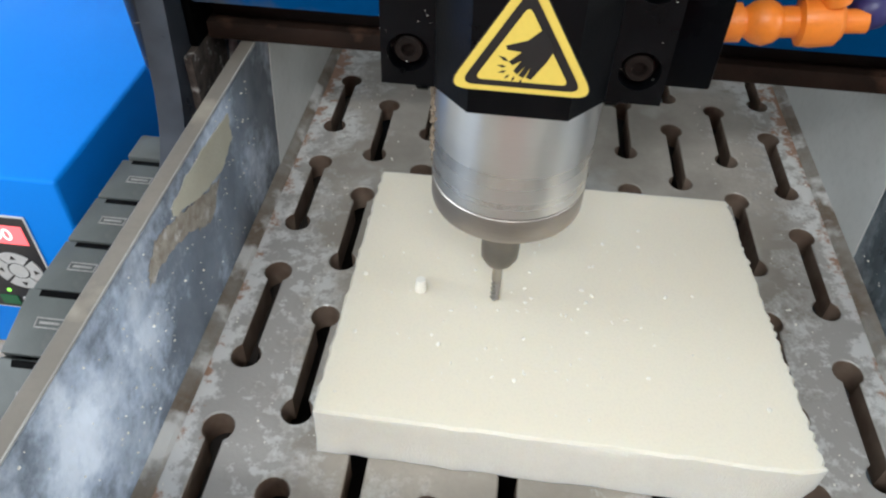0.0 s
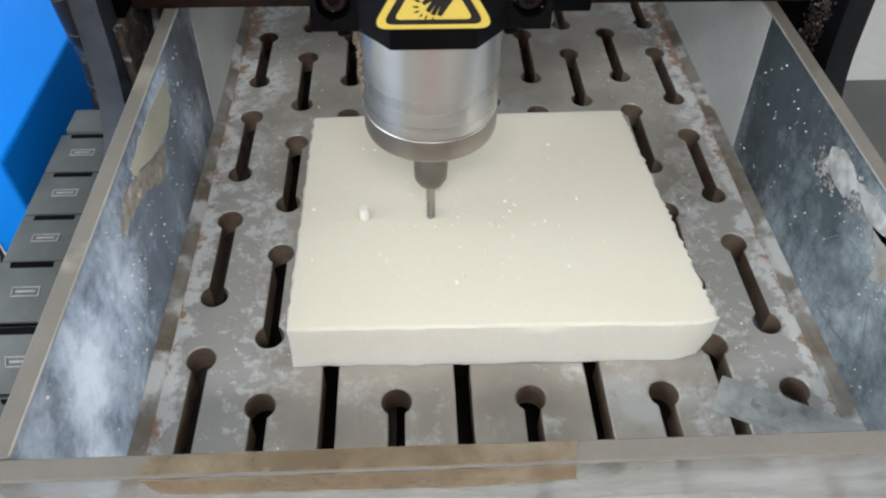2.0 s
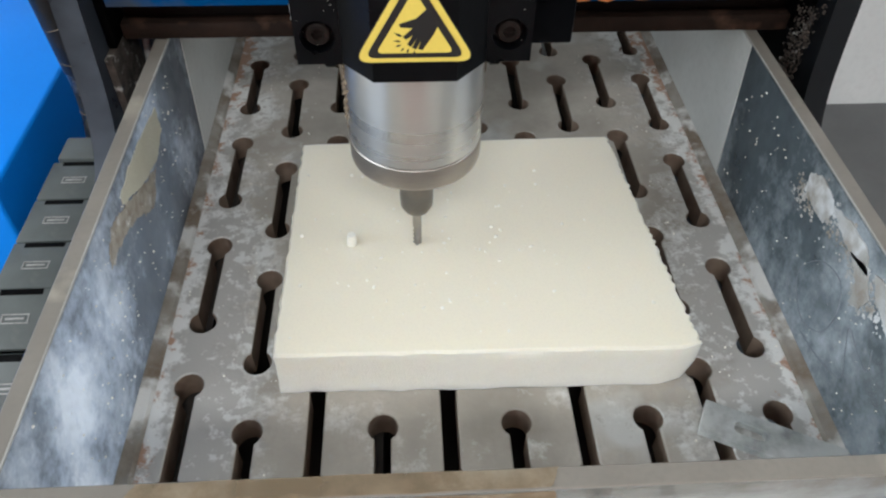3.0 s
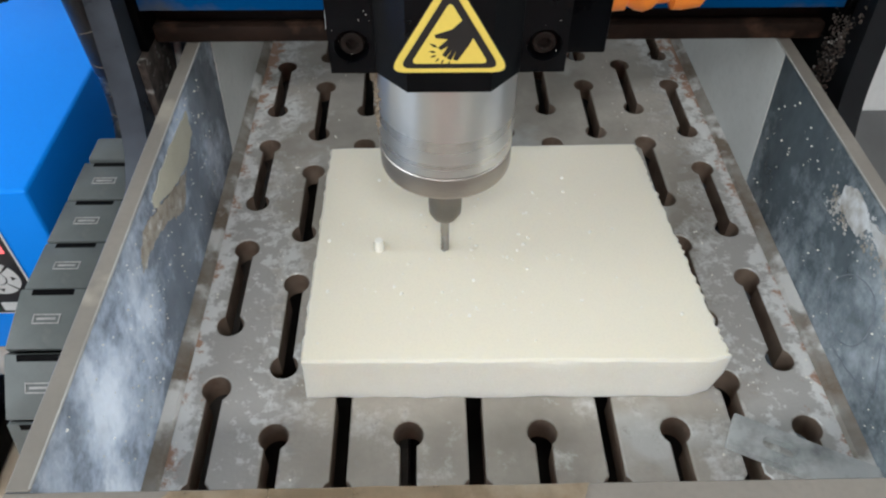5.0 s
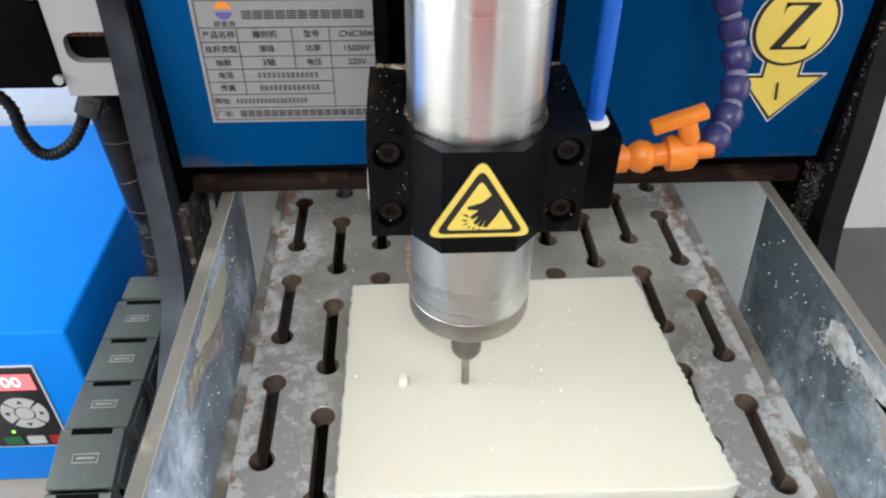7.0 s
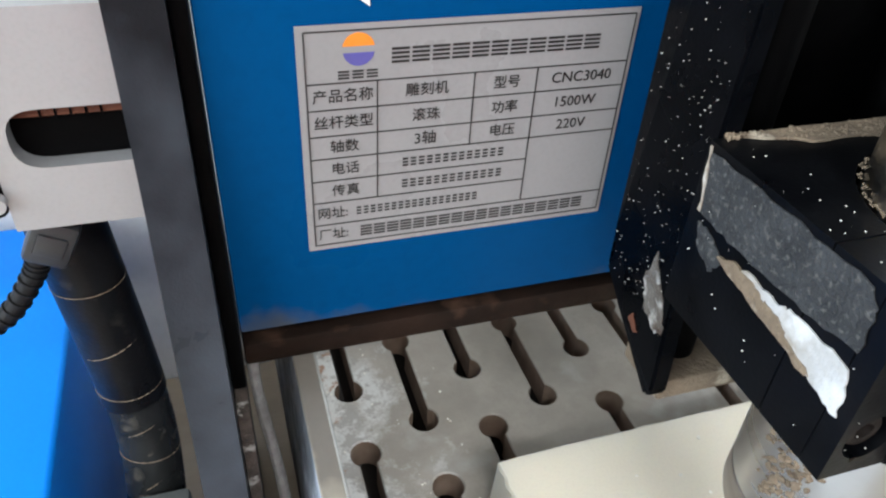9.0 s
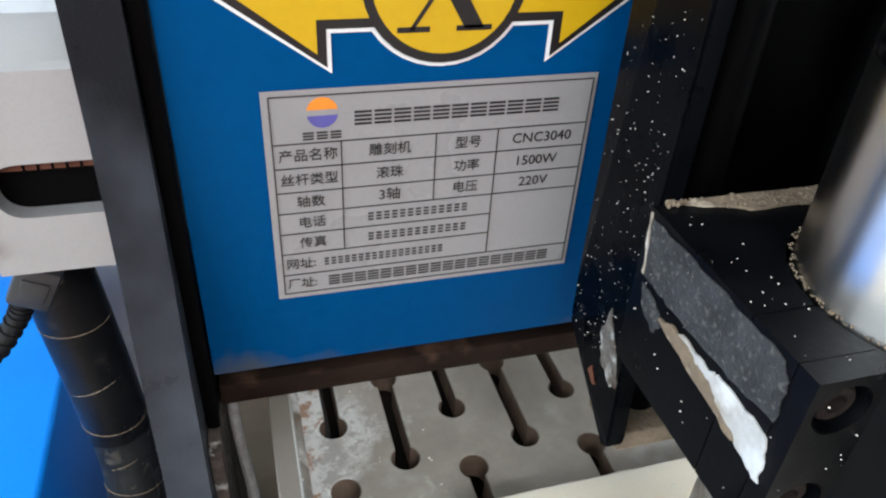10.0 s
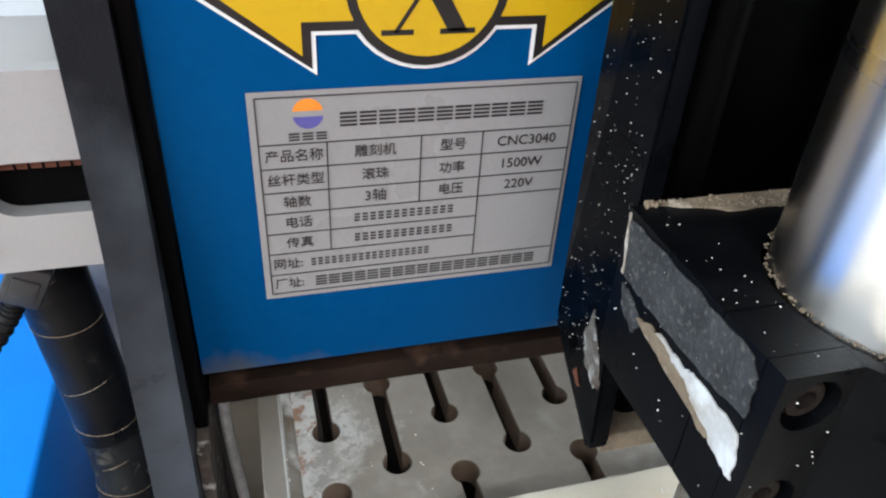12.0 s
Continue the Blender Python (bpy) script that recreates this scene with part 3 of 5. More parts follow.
for pts in ([(0.058, 0.026), (0.042, 0.016), (0.027, 0.024), (0.024, 0.040), (0.032, 0.053), (0.048, 0.049), (0.058, 0.034), (0.056, 0.024)], [(0.037, 0.011), (0.020, 0.014), (0.003, 0.022), (0.009, 0.034), (0.014, 0.044), (0.004, 0.041), (-0.006, 0.040), (-0.002, 0.050)]):
    part("scribble", add_tube(bmesh.new(), curve_points([(WX - 0.0002, u, v) for u, v in pts], 6), 0.00024, 6), M_PEN, wall_r, "faint scribbled pen line")

ta = lambda u, v, d: Vector((u, YF - WT - 0.0002 - d, v))
part("tape_band", prism(torn([(-0.117, 0.0825), (-0.113, 0.0725), (-0.06, 0.0715), (-0.02, 0.070), (0.013, 0.0735), (0.011, 0.0828), (-0.04, 0.0822)], 8, 0.0006, 17), ta, 0.0003), M_TAN, wall_f, "translucent tan band of old glue")
# strip on top paints the band's tan as it shows through the clear edge
part("tape_band", prism(torn([(-0.118, YF - WT + 0.0004), (-0.05, YF - WT + 0.0003), (0.010, YF - WT + 0.0004), (0.013, YF - 0.0008), (-0.04, YF - 0.0007), (-0.114, YF - 0.0009)], 6, 0.0003, 19), lambda u, v, d: Vector((u, v, WTOP + 0.0002 + d)), 0.0002), M_TAN, wall_f, "tan of the glue band seen through the sawn edge")
# pale strips paint the highlight along the inner arris of each side wall
for wl, s in ((wall_l, -1), (wall_r, 1)):
    part("arris", box(min(s * (WX - 0.0003), s * (WX + 0.0006)), max(s * (WX - 0.0003), s * (WX + 0.0006)), YF + 0.0005, YB - 0.001, WTOP - 0.0004, WTOP + 0.0003, bev=0.0002, seg=1), M_ARRIS, wl, "arris strip with the edge highlight in its colour")

# sealant along the foot of the walls
for s in (-1, 1):
    o = [(s * 0.1495, 0.0003), (s * 0.1508, 0.0022), (s * 0.1530, 0.0026), (s * (WX - 0.0004), 0.0042), (s * (WX - 0.0004), -0.02), (s * 0.1549, -0.02), (s * 0.1549, 0.0003)]
    part("seal_strip", prism(o, lambda u, v, d: Vector((u, YF + d, v)), YB - YF - 0.01), M_SEAL, tank, "limescaled sealant strip")

# ---- slotted bed ----
PITCH, PERIOD, SLOT_W, HOLE_R = 0.03, 0.09, 0.0037, 0.0068


def dogbone(x, y0, y1):
    """A slot with a round hole at each end."""
    out = []
    a = math.asin(SLOT_W / HOLE_R)
    n = 14
    for k in range(n + 1):
        t = -math.pi / 2 + a + (2 * math.pi - 2 * a) * k / n
        out.append((x + HOLE_R * math.cos(t), y1 + HOLE_R * math.sin(t)))
    for k in range(n + 1):
        t = math.pi / 2 + a + (2 * math.pi - 2 * a) * k / n
        out.append((x + HOLE_R * math.cos(t), y0 + HOLE_R * math.sin(t)))
    return out


def build_bed():
    bm = bmesh.new()
    edges = []

    def loop(points):
        vs = [bm.verts.new((u, v, 0.0)) for u, v in points]
        for i, v in enumerate(vs):
            edges.append(bm.edges.new((v, vs[(i + 1) % len(vs)])))

    bx, by0, by1 = 0.1545, YF + 0.001, YB - 0.004
    loop(rect(-bx, bx, by0, by1))
    for k in range(1, 11):
        x = (k - 5.5) * PITCH
        top = 0.0255 if k % 2 else 0.0
        for i in range(0, 5):
            y1 = top + PERIOD * i
            y0 = y1 - 0.0525
            if y1 > by1 - 0.01:
                continue
            if y0 < by0 + 0.012:
                y0 = by0 + 0.009
            loop(dogbone(x, y0, y1))
    bmesh.ops.triangle_fill(bm, use_beauty=True, use_dissolve=False, edges=edges)
    bmesh.ops.recalc_face_normals(bm, faces=bm.faces)
    r = bmesh.ops.extrude_face_region(bm, geom=list(bm.faces))
    bmesh.ops.translate(bm, verts=[v for v in r["geom"] if isinstance(v, bmesh.types.BMVert)], vec=(0, 0, -0.016))
    bmesh.ops.recalc_face_normals(bm, faces=bm.faces)
    rim = [e for e in bm.edges if len(e.link_faces) == 2 and max(v.co.z for v in e.verts) > -0.001 and min(abs(f.normal.z) for f in e.link_faces) < 0.5 and max(abs(f.normal.z) for f in e.link_faces) > 0.5]
    bmesh.ops.bevel(bm, geom=rim, offset=0.0006, segments=1, affect="EDGES")
    return bm


bed = thing("machine_bed", (0, 0.15, -0.016), "grey metal machine bed with staggered dog-bone slots, stained white", "machine bed")
bed_plate = part("slotted_plate", build_bed(), M_BED, bed)
bed_plate.data.materials.append(M_HOLE)
for f in bed_plate.data.polygons:
    c = f.center
    if abs(f.normal.z) < 0.5 and abs(c.x) < 0.151:
        f.material_index = 1
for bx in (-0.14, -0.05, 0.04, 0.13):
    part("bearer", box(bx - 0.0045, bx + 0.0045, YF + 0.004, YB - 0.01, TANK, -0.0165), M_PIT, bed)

# ---- work piece ----


def build_block():
    """A thick sawn board with uneven cut sides."""
    bm = bmesh.new()
    rnd = random.Random(11)
    zb, zt = 0.0004, 0.0280
    out = []
    side = lambda a, b, n, amp: [(a[0] + (b[0] - a[0]) * k / n + rnd.uniform(-amp, amp), a[1] + (b[1] - a[1]) * k / n + rnd.uniform(-amp, amp)) for k in range(n)]
    out += side((-0.0915, 0.0205), (0.0965, 0.0180), 24, 0.0003)
    out += side((0.0980, 0.0200), (0.0855, 0.1690), 70, 0.0008)
    out += side((0.0850, 0.1695), (-0.0900, 0.1680), 24, 0.0002)
    out += side((-0.0905, 0.1675), (-0.0920, 0.0215), 40, 0.0005)
    n = len(out)
    rings = []
    for z, inset, jit in ((zb, -0.0012, 0.0004), (0.007, -0.0006, 0.0005), (0.014, 0.0, 0.0005), (0.021, 0.0, 0.0005), (zt - 0.0010, 0.0, 0.0003), (zt, 0.0010, 0.0001)):
        ring = []
        for u, v in out:
            d = Vector((u, v - 0.097)).normalized()
            cut = 0.0
            if z < 0.015 and u > 0.085 and v < 0.035:
                cut = 0.0055 * (1 - z / 0.015)
            ring.append(bm.verts.new((u - d.x * inset - cut + rnd.uniform(-jit, jit), v - d.y * inset + rnd.uniform(-jit, jit), z)))
        rings.append(ring)
    for a, b in zip(rings, rings[1:]):
        for i in range(n):
            j = (i + 1) % n
            bm.faces.new((a[i], a[j], b[j], b[i]))
    f = [bm.faces.new(list(reversed(rings[0]))), bm.faces.new(rings[-1])]
    bmesh.ops.triangulate(bm, faces=f)
    bmesh.ops.recalc_face_normals(bm, faces=bm.faces)
    return bm


board = whole("foam_board", build_block(), M_BLOCK, "thick cream foam board with rough sawn edges on the bed", "board", angle=28)
board.data.materials.append(M_CUT)
for f in board.data.polygons:
    if abs(f.normal.z) < 0.5:
        f.material_index = 1

# ---- gantry ----
gantry = thing("gantry", (0, 0.2, TABLE), "blue-panelled gantry of the engraving machine with dark side plates", "gantry")
PY = 0.178
outline = [(0.176, 0.36), (0.172, 0.20), (0.162, 0.125), (0.158, 0.09), (0.154, 0.066), (0.146, 0.045), (0.132, 0.030), (0.112, 0.016), (0.095, 0.0), (0.088, -0.03), (0.088, TABLE),
           (0.32, TABLE), (0.32, 0.0), (0.30, 0.05), (0.285, 0.12), (0.28, 0.36)]
outline = [tuple(p) for p in [(v.x, v.y) for v in curve_points([(a, b, 0) for a, b in outline[:10]], 5)]] + outline[10:]
for s in (-1, 1):
    p = part("side_plate", prism(outline, lambda u, v, d: Vector((s * (0.184 + d), u, v)), 0.013), M_GREY_GRADED if s < 0 else M_GREY, gantry, "dark grey side plate with a curved foot")
    part("inner_trim", box(min(s * 0.1795, s * 0.1838), max(s * 0.1795, s * 0.1838), 0.176, 0.21, 0.086, 0.36, bev=0.0008), M_MATT, p)
part("trim_foot", box(-0.1838, -0.1797, 0.166, 0.208, -0.06, 0.0858, bev=0.0006), M_SILT, gantry, "dusty grey strip inside the side plate")
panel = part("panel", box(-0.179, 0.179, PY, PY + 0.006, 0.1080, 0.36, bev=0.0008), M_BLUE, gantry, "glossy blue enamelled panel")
# the beam's near-black also holds the shade of the recess below the panel
part("lower_beam", box(-0.1792, 0.1792, 0.196, 0.24, 0.0855, 0.1095, bev=0.002, seg=2), M_RUSTBAR, gantry, "black beam, rusty underneath, with the shade below the panel in its colour")
part("rust_lip", box(-0.1790, 0.1790, 0.1872, 0.1958, 0.0846, 0.0940, bev=0.0012), M_RUST2, gantry, "brown rusted lip")
part("top_beam", box(-0.1838, 0.1838, 0.185, 0.28, 0.36, 0.375, bev=0.002), M_MATT, gantry)
part("rear_panel", box(-0.179, 0.179, 0.27, 0.275, 0.20, 0.36), M_MATT, gantry)
for s in (-1, 1):
    silt = bmesh.new()
    rnd = random.Random(20 + s)
    for k in range(1300):
        z = rnd.uniform(0.05, 0.105) if k < 900 else rnd.uniform(0.105, 0.2)
        c = Vector((s * rnd.uniform(0.178, 0.1835) if z < 0.105 else s * rnd.uniform(0.182, 0.19), rnd.uniform(0.168, 0.184) if z < 0.105 else 0.171 - 0.12 * max(0.16 - z, 0) * 0.6, z))
        r = rnd.uniform(0.0003, 0.0010)
        bmesh.ops.create_icosphere(silt, subdivisions=1, radius=r, matrix=Matrix.LocRotScale(c, Euler((k, k * 2, k * 3)), (1, rnd.uniform(0.4, 1), rnd.uniform(0.4, 1))))
    if s > 0:
        tagged(part("crust", silt, M_SILT, gantry, "grey crust of packed chips"), kind="stuff")
    else:
        silt.free()


def band(outline_points, y, mat, name, parent, depth=0.0002, label=""):
    return part(name, prism(outline_points, facing(y), depth), mat, parent, label)


def grown(outline_points, cx, cy, kx, ky=None):
    return [(cx + (u - cx) * kx, cy + (v - cy) * (ky or kx)) for u, v in outline_points]


def letter_bars(name, strokes, y, mat, parent):
    bm = bmesh.new()
    for o in strokes:
        add_prism(bm, o, facing(y), 0.0001)
    return part(name, bm, mat, parent)


def arrow_outline(cx, cz, e):
    """Double arrow with a round middle, grown by e."""
    r = 0.0205 + e
    out = []
    h = 0.0105 + e
    a = math.asin(h / r)
    tip, barb, neck = 0.0575 + e * 1.6, 0.0198 + e * 1.5, 0.0312 - e
    for k in range(13):
        t = -math.pi + a + (math.pi - 2 * a) * k / 12
        out.append((cx + r * math.cos(t), cz + r * math.sin(t)))
    out += [(cx + neck, cz - h), (cx + neck, cz - barb), (cx + tip, cz), (cx + neck, cz + barb), (cx + neck, cz + h)]
    for k in range(13):
        t = a + (math.pi - 2 * a) * k / 12
        out.append((cx + r * math.cos(t), cz + r * math.sin(t)))
    return out + [(cx - neck, cz + h), (cx - neck, cz + barb), (cx - tip, cz), (cx - neck, cz - barb), (cx - neck, cz - h)]


CX, CZ = -0.1090, 0.2300
sticker = band(arrow_outline(CX, CZ, 0.0022), PY - 0.0002, M_WHITE, "axis_sticker", panel, 0.0002, "yellow double-arrow axis sticker with black and white outline")
band(arrow_outline(CX, CZ, 0.0011), PY - 0.0004, M_INK, "outline", sticker)
band(arrow_outline(CX, CZ, -0.0013), PY - 0.0006, M_BRIGHT, "arrow", sticker)
band(circle(CX, CZ, 0.0215), PY - 0.0008, M_INK, "ring", sticker)
band(circle(CX, CZ, 0.0190), PY - 0.0010, M_BRIGHT, "disc", sticker)
h, w, t1, t2 = 0.0125, 0.0115, 0.0026, 0.0013
letter_bars("letter_x", [[(CX - w + 0.002, CZ + h), (CX - w + 0.002 + 2 * t1, CZ + h), (CX + w - 0.001, CZ - h), (CX + w - 0.001 - 2 * t1, CZ - h)],
                         [(CX + w - 0.003, CZ + h), (CX + w - 0.003 - t2, CZ + h), (CX - w + 0.002, CZ - h), (CX - w + 0.002 + t2, CZ - h)],
                         rect(CX - w - 0.001, CX - w + 0.0075, CZ - h - 0.0006, CZ - h + 0.0008), rect(CX + w - 0.0085, CX + w + 0.001, CZ - h - 0.0006, CZ - h + 0.0008),
                         rect(CX - w - 0.001, CX - w + 0.009, CZ + h - 0.0008, CZ + h + 0.0006), rect(CX + w - 0.0075, CX + w + 0.001, CZ + h - 0.0008, CZ + h + 0.0006)],
            PY - 0.0013, M_INK, sticker)


def down_arrow(cx, cz, e):
    r = 0.0205 + e
    a = 0.009 + e
    k0 = math.asin(a / r)
    out = []
    for k in range(29):
        t = -math.pi / 2 + k0 + (2 * math.pi - 2 * k0) * k / 28
        out.append((cx + r * math.cos(t), cz + r * math.sin(t)))
    return out + [(cx - a, cz - 0.0285 + e), (cx - 0.0195 - e * 1.8, cz - 0.0285 + e), (cx + 0.001, cz - 0.0515 - e * 1.6), (cx + 0.0215 + e * 1.8, cz - 0.0285 + e), (cx + a, cz - 0.0285 + e)]


ZX, ZZ = 0.1425, 0.186
zst = band(down_arrow(ZX, ZZ, 0.0022), PY - 0.0002, M_WHITE, "axis_sticker", panel, 0.0002, "yellow downward-arrow axis sticker with black outline")
band(down_arrow(ZX, ZZ, 0.0014), PY - 0.0004, M_INK, "outline", zst)
band(down_arrow(ZX, ZZ, 0.0), PY - 0.0006, M_YELLOW, "arrow", zst)
band(circle(ZX, ZZ, 0.0216), PY - 0.0008, M_INK, "ring", zst)
band(circle(ZX, ZZ, 0.0200), PY - 0.0010, M_YELLOW, "disc", zst)
letter_bars("letter_z", [rect(ZX - 0.0085, ZX + 0.009, ZZ + 0.0105, ZZ + 0.0120), rect(ZX - 0.0105, ZX + 0.0085, ZZ - 0.0125, ZZ - 0.0110),
                         [(ZX + 0.0035, ZZ + 0.0110), (ZX + 0.009, ZZ + 0.0110), (ZX - 0.005, ZZ - 0.0115), (ZX - 0.0105, ZZ - 0.0115)],
                         [(ZX - 0.0085, ZZ + 0.012), (ZX - 0.0085, ZZ + 0.006), (ZX - 0.0075, ZZ + 0.0095), (ZX - 0.005, ZZ + 0.011)],
                         [(ZX + 0.0085, ZZ - 0.012), (ZX + 0.0090, ZZ - 0.0055), (ZX + 0.0075, ZZ - 0.0095), (ZX + 0.005, ZZ - 0.011)]], PY - 0.0013, M_INK, zst)
letter_bars("dash", [[(ZX - 0.001, ZZ - 0.031), (ZX + 0.0003, ZZ - 0.031), (ZX + 0.0020, ZZ - 0.041), (ZX + 0.0005, ZZ - 0.041)]], PY - 0.0013, M_INK, zst)

# name plate
NX0, NX1, NZ0, NZ1 = -0.1565, -0.0630, 0.1362, 0.2030
plate = band(rect(NX0, NX1, NZ0, NZ1), PY - 0.0003, M_PLATE, "nameplate", panel, 0.0003, "silver printed nameplate with a ruled table")
nu = lambda f: NX0 + (NX1 - NX0) * f
nv = lambda f: NZ1 - (NZ1 - NZ0) * f
R = [0.024, 0.226, 0.335, 0.448, 0.549, 0.653, 0.758, 0.871, 0.974]
UA, UB, UC = 0.021, 0.986, 0.695
LW = 0.00017


def rule_line(u0, u1, v0, v1, y):
    return part("rule_line", prism(rect(u0, u1, v0, v1), facing(y), 0.0001), M_INK, plate)


for v, b in zip(R, (UB, UB, UB, UB, UB, UC, UC, UB, UB)):
    rule_line(nu(UA), nu(b), nv(v) - LW, nv(v) + LW, PY - 0.0007)
for u, a, b in ((UA, R[0], R[8]), (UB, R[0], R[8]), (0.216, R[1], R[6]), (0.50, R[1], R[4]), (UC, R[1], R[7])):
    rule_line(nu(u) - LW, nu(u) + LW, nv(b), nv(a), PY - 0.00085)
TY = PY - 0.0009
mid = lambda i: (R[i] + R[i + 1]) / 2
for s, u, i in (("产品名称", 0.120, 1), ("雕刻机", 0.360, 1), ("型号", 0.602, 1), ("丝杆类型", 0.120, 2), ("滚珠", 0.360, 2), ("功率", 0.602, 2),
                ("轴数", 0.120, 3), ("电压", 0.602, 3), ("电话", 0.120, 4), ("传真", 0.120, 5), ("网址:", 0.078, 6), ("厂址:", 0.078, 7)):
    text_part("writing", s, 0.0040, nu(u), nv(mid(i)), TY, M_INK, plate)
for s, u, i in (("CNC3040", 0.842, 1), ("1500W", 0.831, 2), ("220V", 0.831, 3), ("3轴", 0.360, 3)):
    text_part("writing", s, 0.0044, nu(u), nv(mid(i)), TY, M_INK, plate)


def dummy_line(u0, u1, v, height, count, gap, strokes):
    """Plain bars in place of a line of print: each sign a few thin strokes."""
    step = (u1 - u0) / count
    for k in range(count):
        a = u0 + step * k
        bm = bmesh.new()
        for j in range(strokes):
            zc = nv(v) + height * ((j + 0.5) / strokes - 0.5)
            add_prism(bm, rect(nu(a), nu(a + step * (1 - gap)), zc - height * 0.26 / strokes, zc + height * 0.26 / strokes), facing(PY - 0.00075), 0.0001)
        part("print_bar", bm, M_INK, plate)


dummy_line(0.256, 0.890, 0.130, 0.0046, 11, 0.14, 4)
dummy_line(0.108, 0.226, 0.195, 0.0026, 3, 0.22, 3)
dummy_line(0.293, 0.623, mid(4), 0.0031, 13, 0.34, 3)
dummy_line(0.293, 0.623, mid(5), 0.0031, 13, 0.34, 3)
dummy_line(0.151, 0.547, mid(6), 0.0030, 18, 0.34, 3)
dummy_line(0.162, 0.930, mid(7), 0.0040, 18, 0.16, 4)
LX, LZ = nu(0.166), nv(0.098)
emblem = band([p for p in circle(LX, LZ + 0.0002, 0.0041) if p[1] >= LZ + 0.0004], PY - 0.0005, M_LOGO_O, "emblem", plate, 0.0002, "orange and violet round emblem")
band([p for p in circle(LX, LZ - 0.0002, 0.0041) if p[1] <= LZ - 0.0008], PY - 0.0005, M_LOGO_B, "lower_half", emblem)

# ---- spindle carriage ----
AX, AY = -0.027, 0.0872
car = thing("spindle_carriage", (AX, 0.14, 0.095), "black spindle carriage with a bright steel milling spindle clamped to it", "spindle")
slab = bmesh.new()
add_prism(slab, [(0.128, 0.182), (0.1275, 0.150), (0.124, 0.107), (0.127, 0.104), (0.150, 0.121), (0.160, 0.129), (0.160, 0.40), (0.128, 0.40)], lambda u, v, d: Vector((AX - 0.0405 + d, u, v)), 0.006)
bmesh.ops.bevel(slab, geom=slab.edges[:], offset=0.0008, segments=2, affect="EDGES")
part("side_cheek", slab, M_BLACK, car, "glossy black cheek speckled with chips")
slab = bmesh.new()
add_prism(slab, [(0.128, 0.182), (0.1275, 0.150), (0.124, 0.107), (0.127, 0.104), (0.150, 0.121), (0.160, 0.129), (0.160, 0.40), (0.128, 0.40)], lambda u, v, d: Vector((AX + 0.0345 + d, u, v)), 0.006)
bmesh.ops.bevel(slab, geom=slab.edges[:], offset=0.0008, segments=2, affect="EDGES")
part("side_cheek", slab, M_BLACK, car, "glossy black cheek speckled with chips")
part("back_plate", box(AX - 0.0344, AX + 0.0344, 0.148, 0.160, 0.118, 0.40, bev=0.001), M_MATT, car)
part("foot_plate", box(AX - 0.0343, AX + 0.0343, 0.1275, 0.1480, 0.0990, 0.1070, bev=0.001), M_DUST, car, "dust-covered foot plate")
part("slide_rail", cyl((AX - 0.022, 0.141, 0.104), (AX - 0.022, 0.141, 0.40), 0.006), M_MATT, car)
part("slide_rail", cyl((AX + 0.022, 0.141, 0.104), (AX + 0.022, 0.141, 0.40), 0.006), M_MATT, car)

CT, CB = 0.190, 0.143
# clamp: rear block and front cap, both bored for the spindle
RB = 0.0288


def bored(outline_xy, zb, zt, lead):
    """A plate outline (counterclockwise) with its bored side given by the points in lead, raised between two heights."""
    bm = bmesh.new()
    pts = outline_xy + lead
    add_prism(bm, pts, lambda u, v, d: Vector((u, v, zb + d)), zt - zb)
    return bm


arc = lambda a0, a1, n=20: [(AX + RB * math.cos(radians(a0 + (a1 - a0) * k / n)), AY + RB * math.sin(radians(a0 + (a1 - a0) * k / n))) for k in range(n + 1)]
clamp = part("clamp", bored([(AX + 0.043, AY + 0.0002), (AX + 0.043, 0.1278), (AX - 0.043, 0.1278), (AX - 0.043, AY + 0.0002)], CB, CT, arc(179.6, 0.4)), M_CLAMP, car, "black anodised clamp block", 8)
cap = part("clamp_cap", bored([(AX - 0.043, AY - 0.0002), (AX - 0.043, 0.0737), (AX - 0.0262, 0.0737), (AX - 0.0262, 0.0680), (AX - 0.0150, 0.0555), (AX + 0.0150, 0.0555), (AX + 0.0262, 0.0680), (AX + 0.0262, 0.0737), (AX + 0.043, 0.0737), (AX + 0.043, AY - 0.0002)],
                              CB, CT, arc(-0.4, -179.6)), M_CLAMP, car, "black anodised clamp cap with a faceted front", 8)


def lug_mesh(cx, heights):
    """Front lug of the cap with two counterbored holes."""
    bm = bmesh.new()
    rim = []
    for o in [rect(cx - 0.0083, cx + 0.0083, CB, CT)] + [circle(cx, z, 0.0063, 28) for z in heights]:
        vs = [bm.verts.new((u, 0.0735, v)) for u, v in o]
        rim += [bm.edges.new((v, vs[(k + 1) % len(vs)])) for k, v in enumerate(vs)]
    bmesh.ops.triangle_fill(bm, use_beauty=True, edges=rim)
    ext = bmesh.ops.extrude_face_region(bm, geom=list(bm.faces))
    bmesh.ops.translate(bm, verts=[v for v in ext["geom"] if isinstance(v, bmesh.types.BMVert)], vec=(0, -0.0055, 0))
    bmesh.ops.recalc_face_normals(bm, faces=bm.faces)
    return bm


for s in (-1, 1):
    bx = AX + s * 0.0346
    lug = part("lug", lug_mesh(bx, (0.1815, 0.1540)), M_CLAMP, cap, "black lug with two counterbored holes")
    for z in (0.1815, 0.1540):
        part("bolt", lathe([(0.0001, 0.0016), (0.0021, 0.0016), (0.0023, 0.0040), (0.0040, 0.0040), (0.0045, 0.0034), (0.0046, 0.0)], (bx, 0.0736, z), (0, -1, 0), 24), M_BOLT, cap, "rusty socket-head bolt")
fy = 0.0553
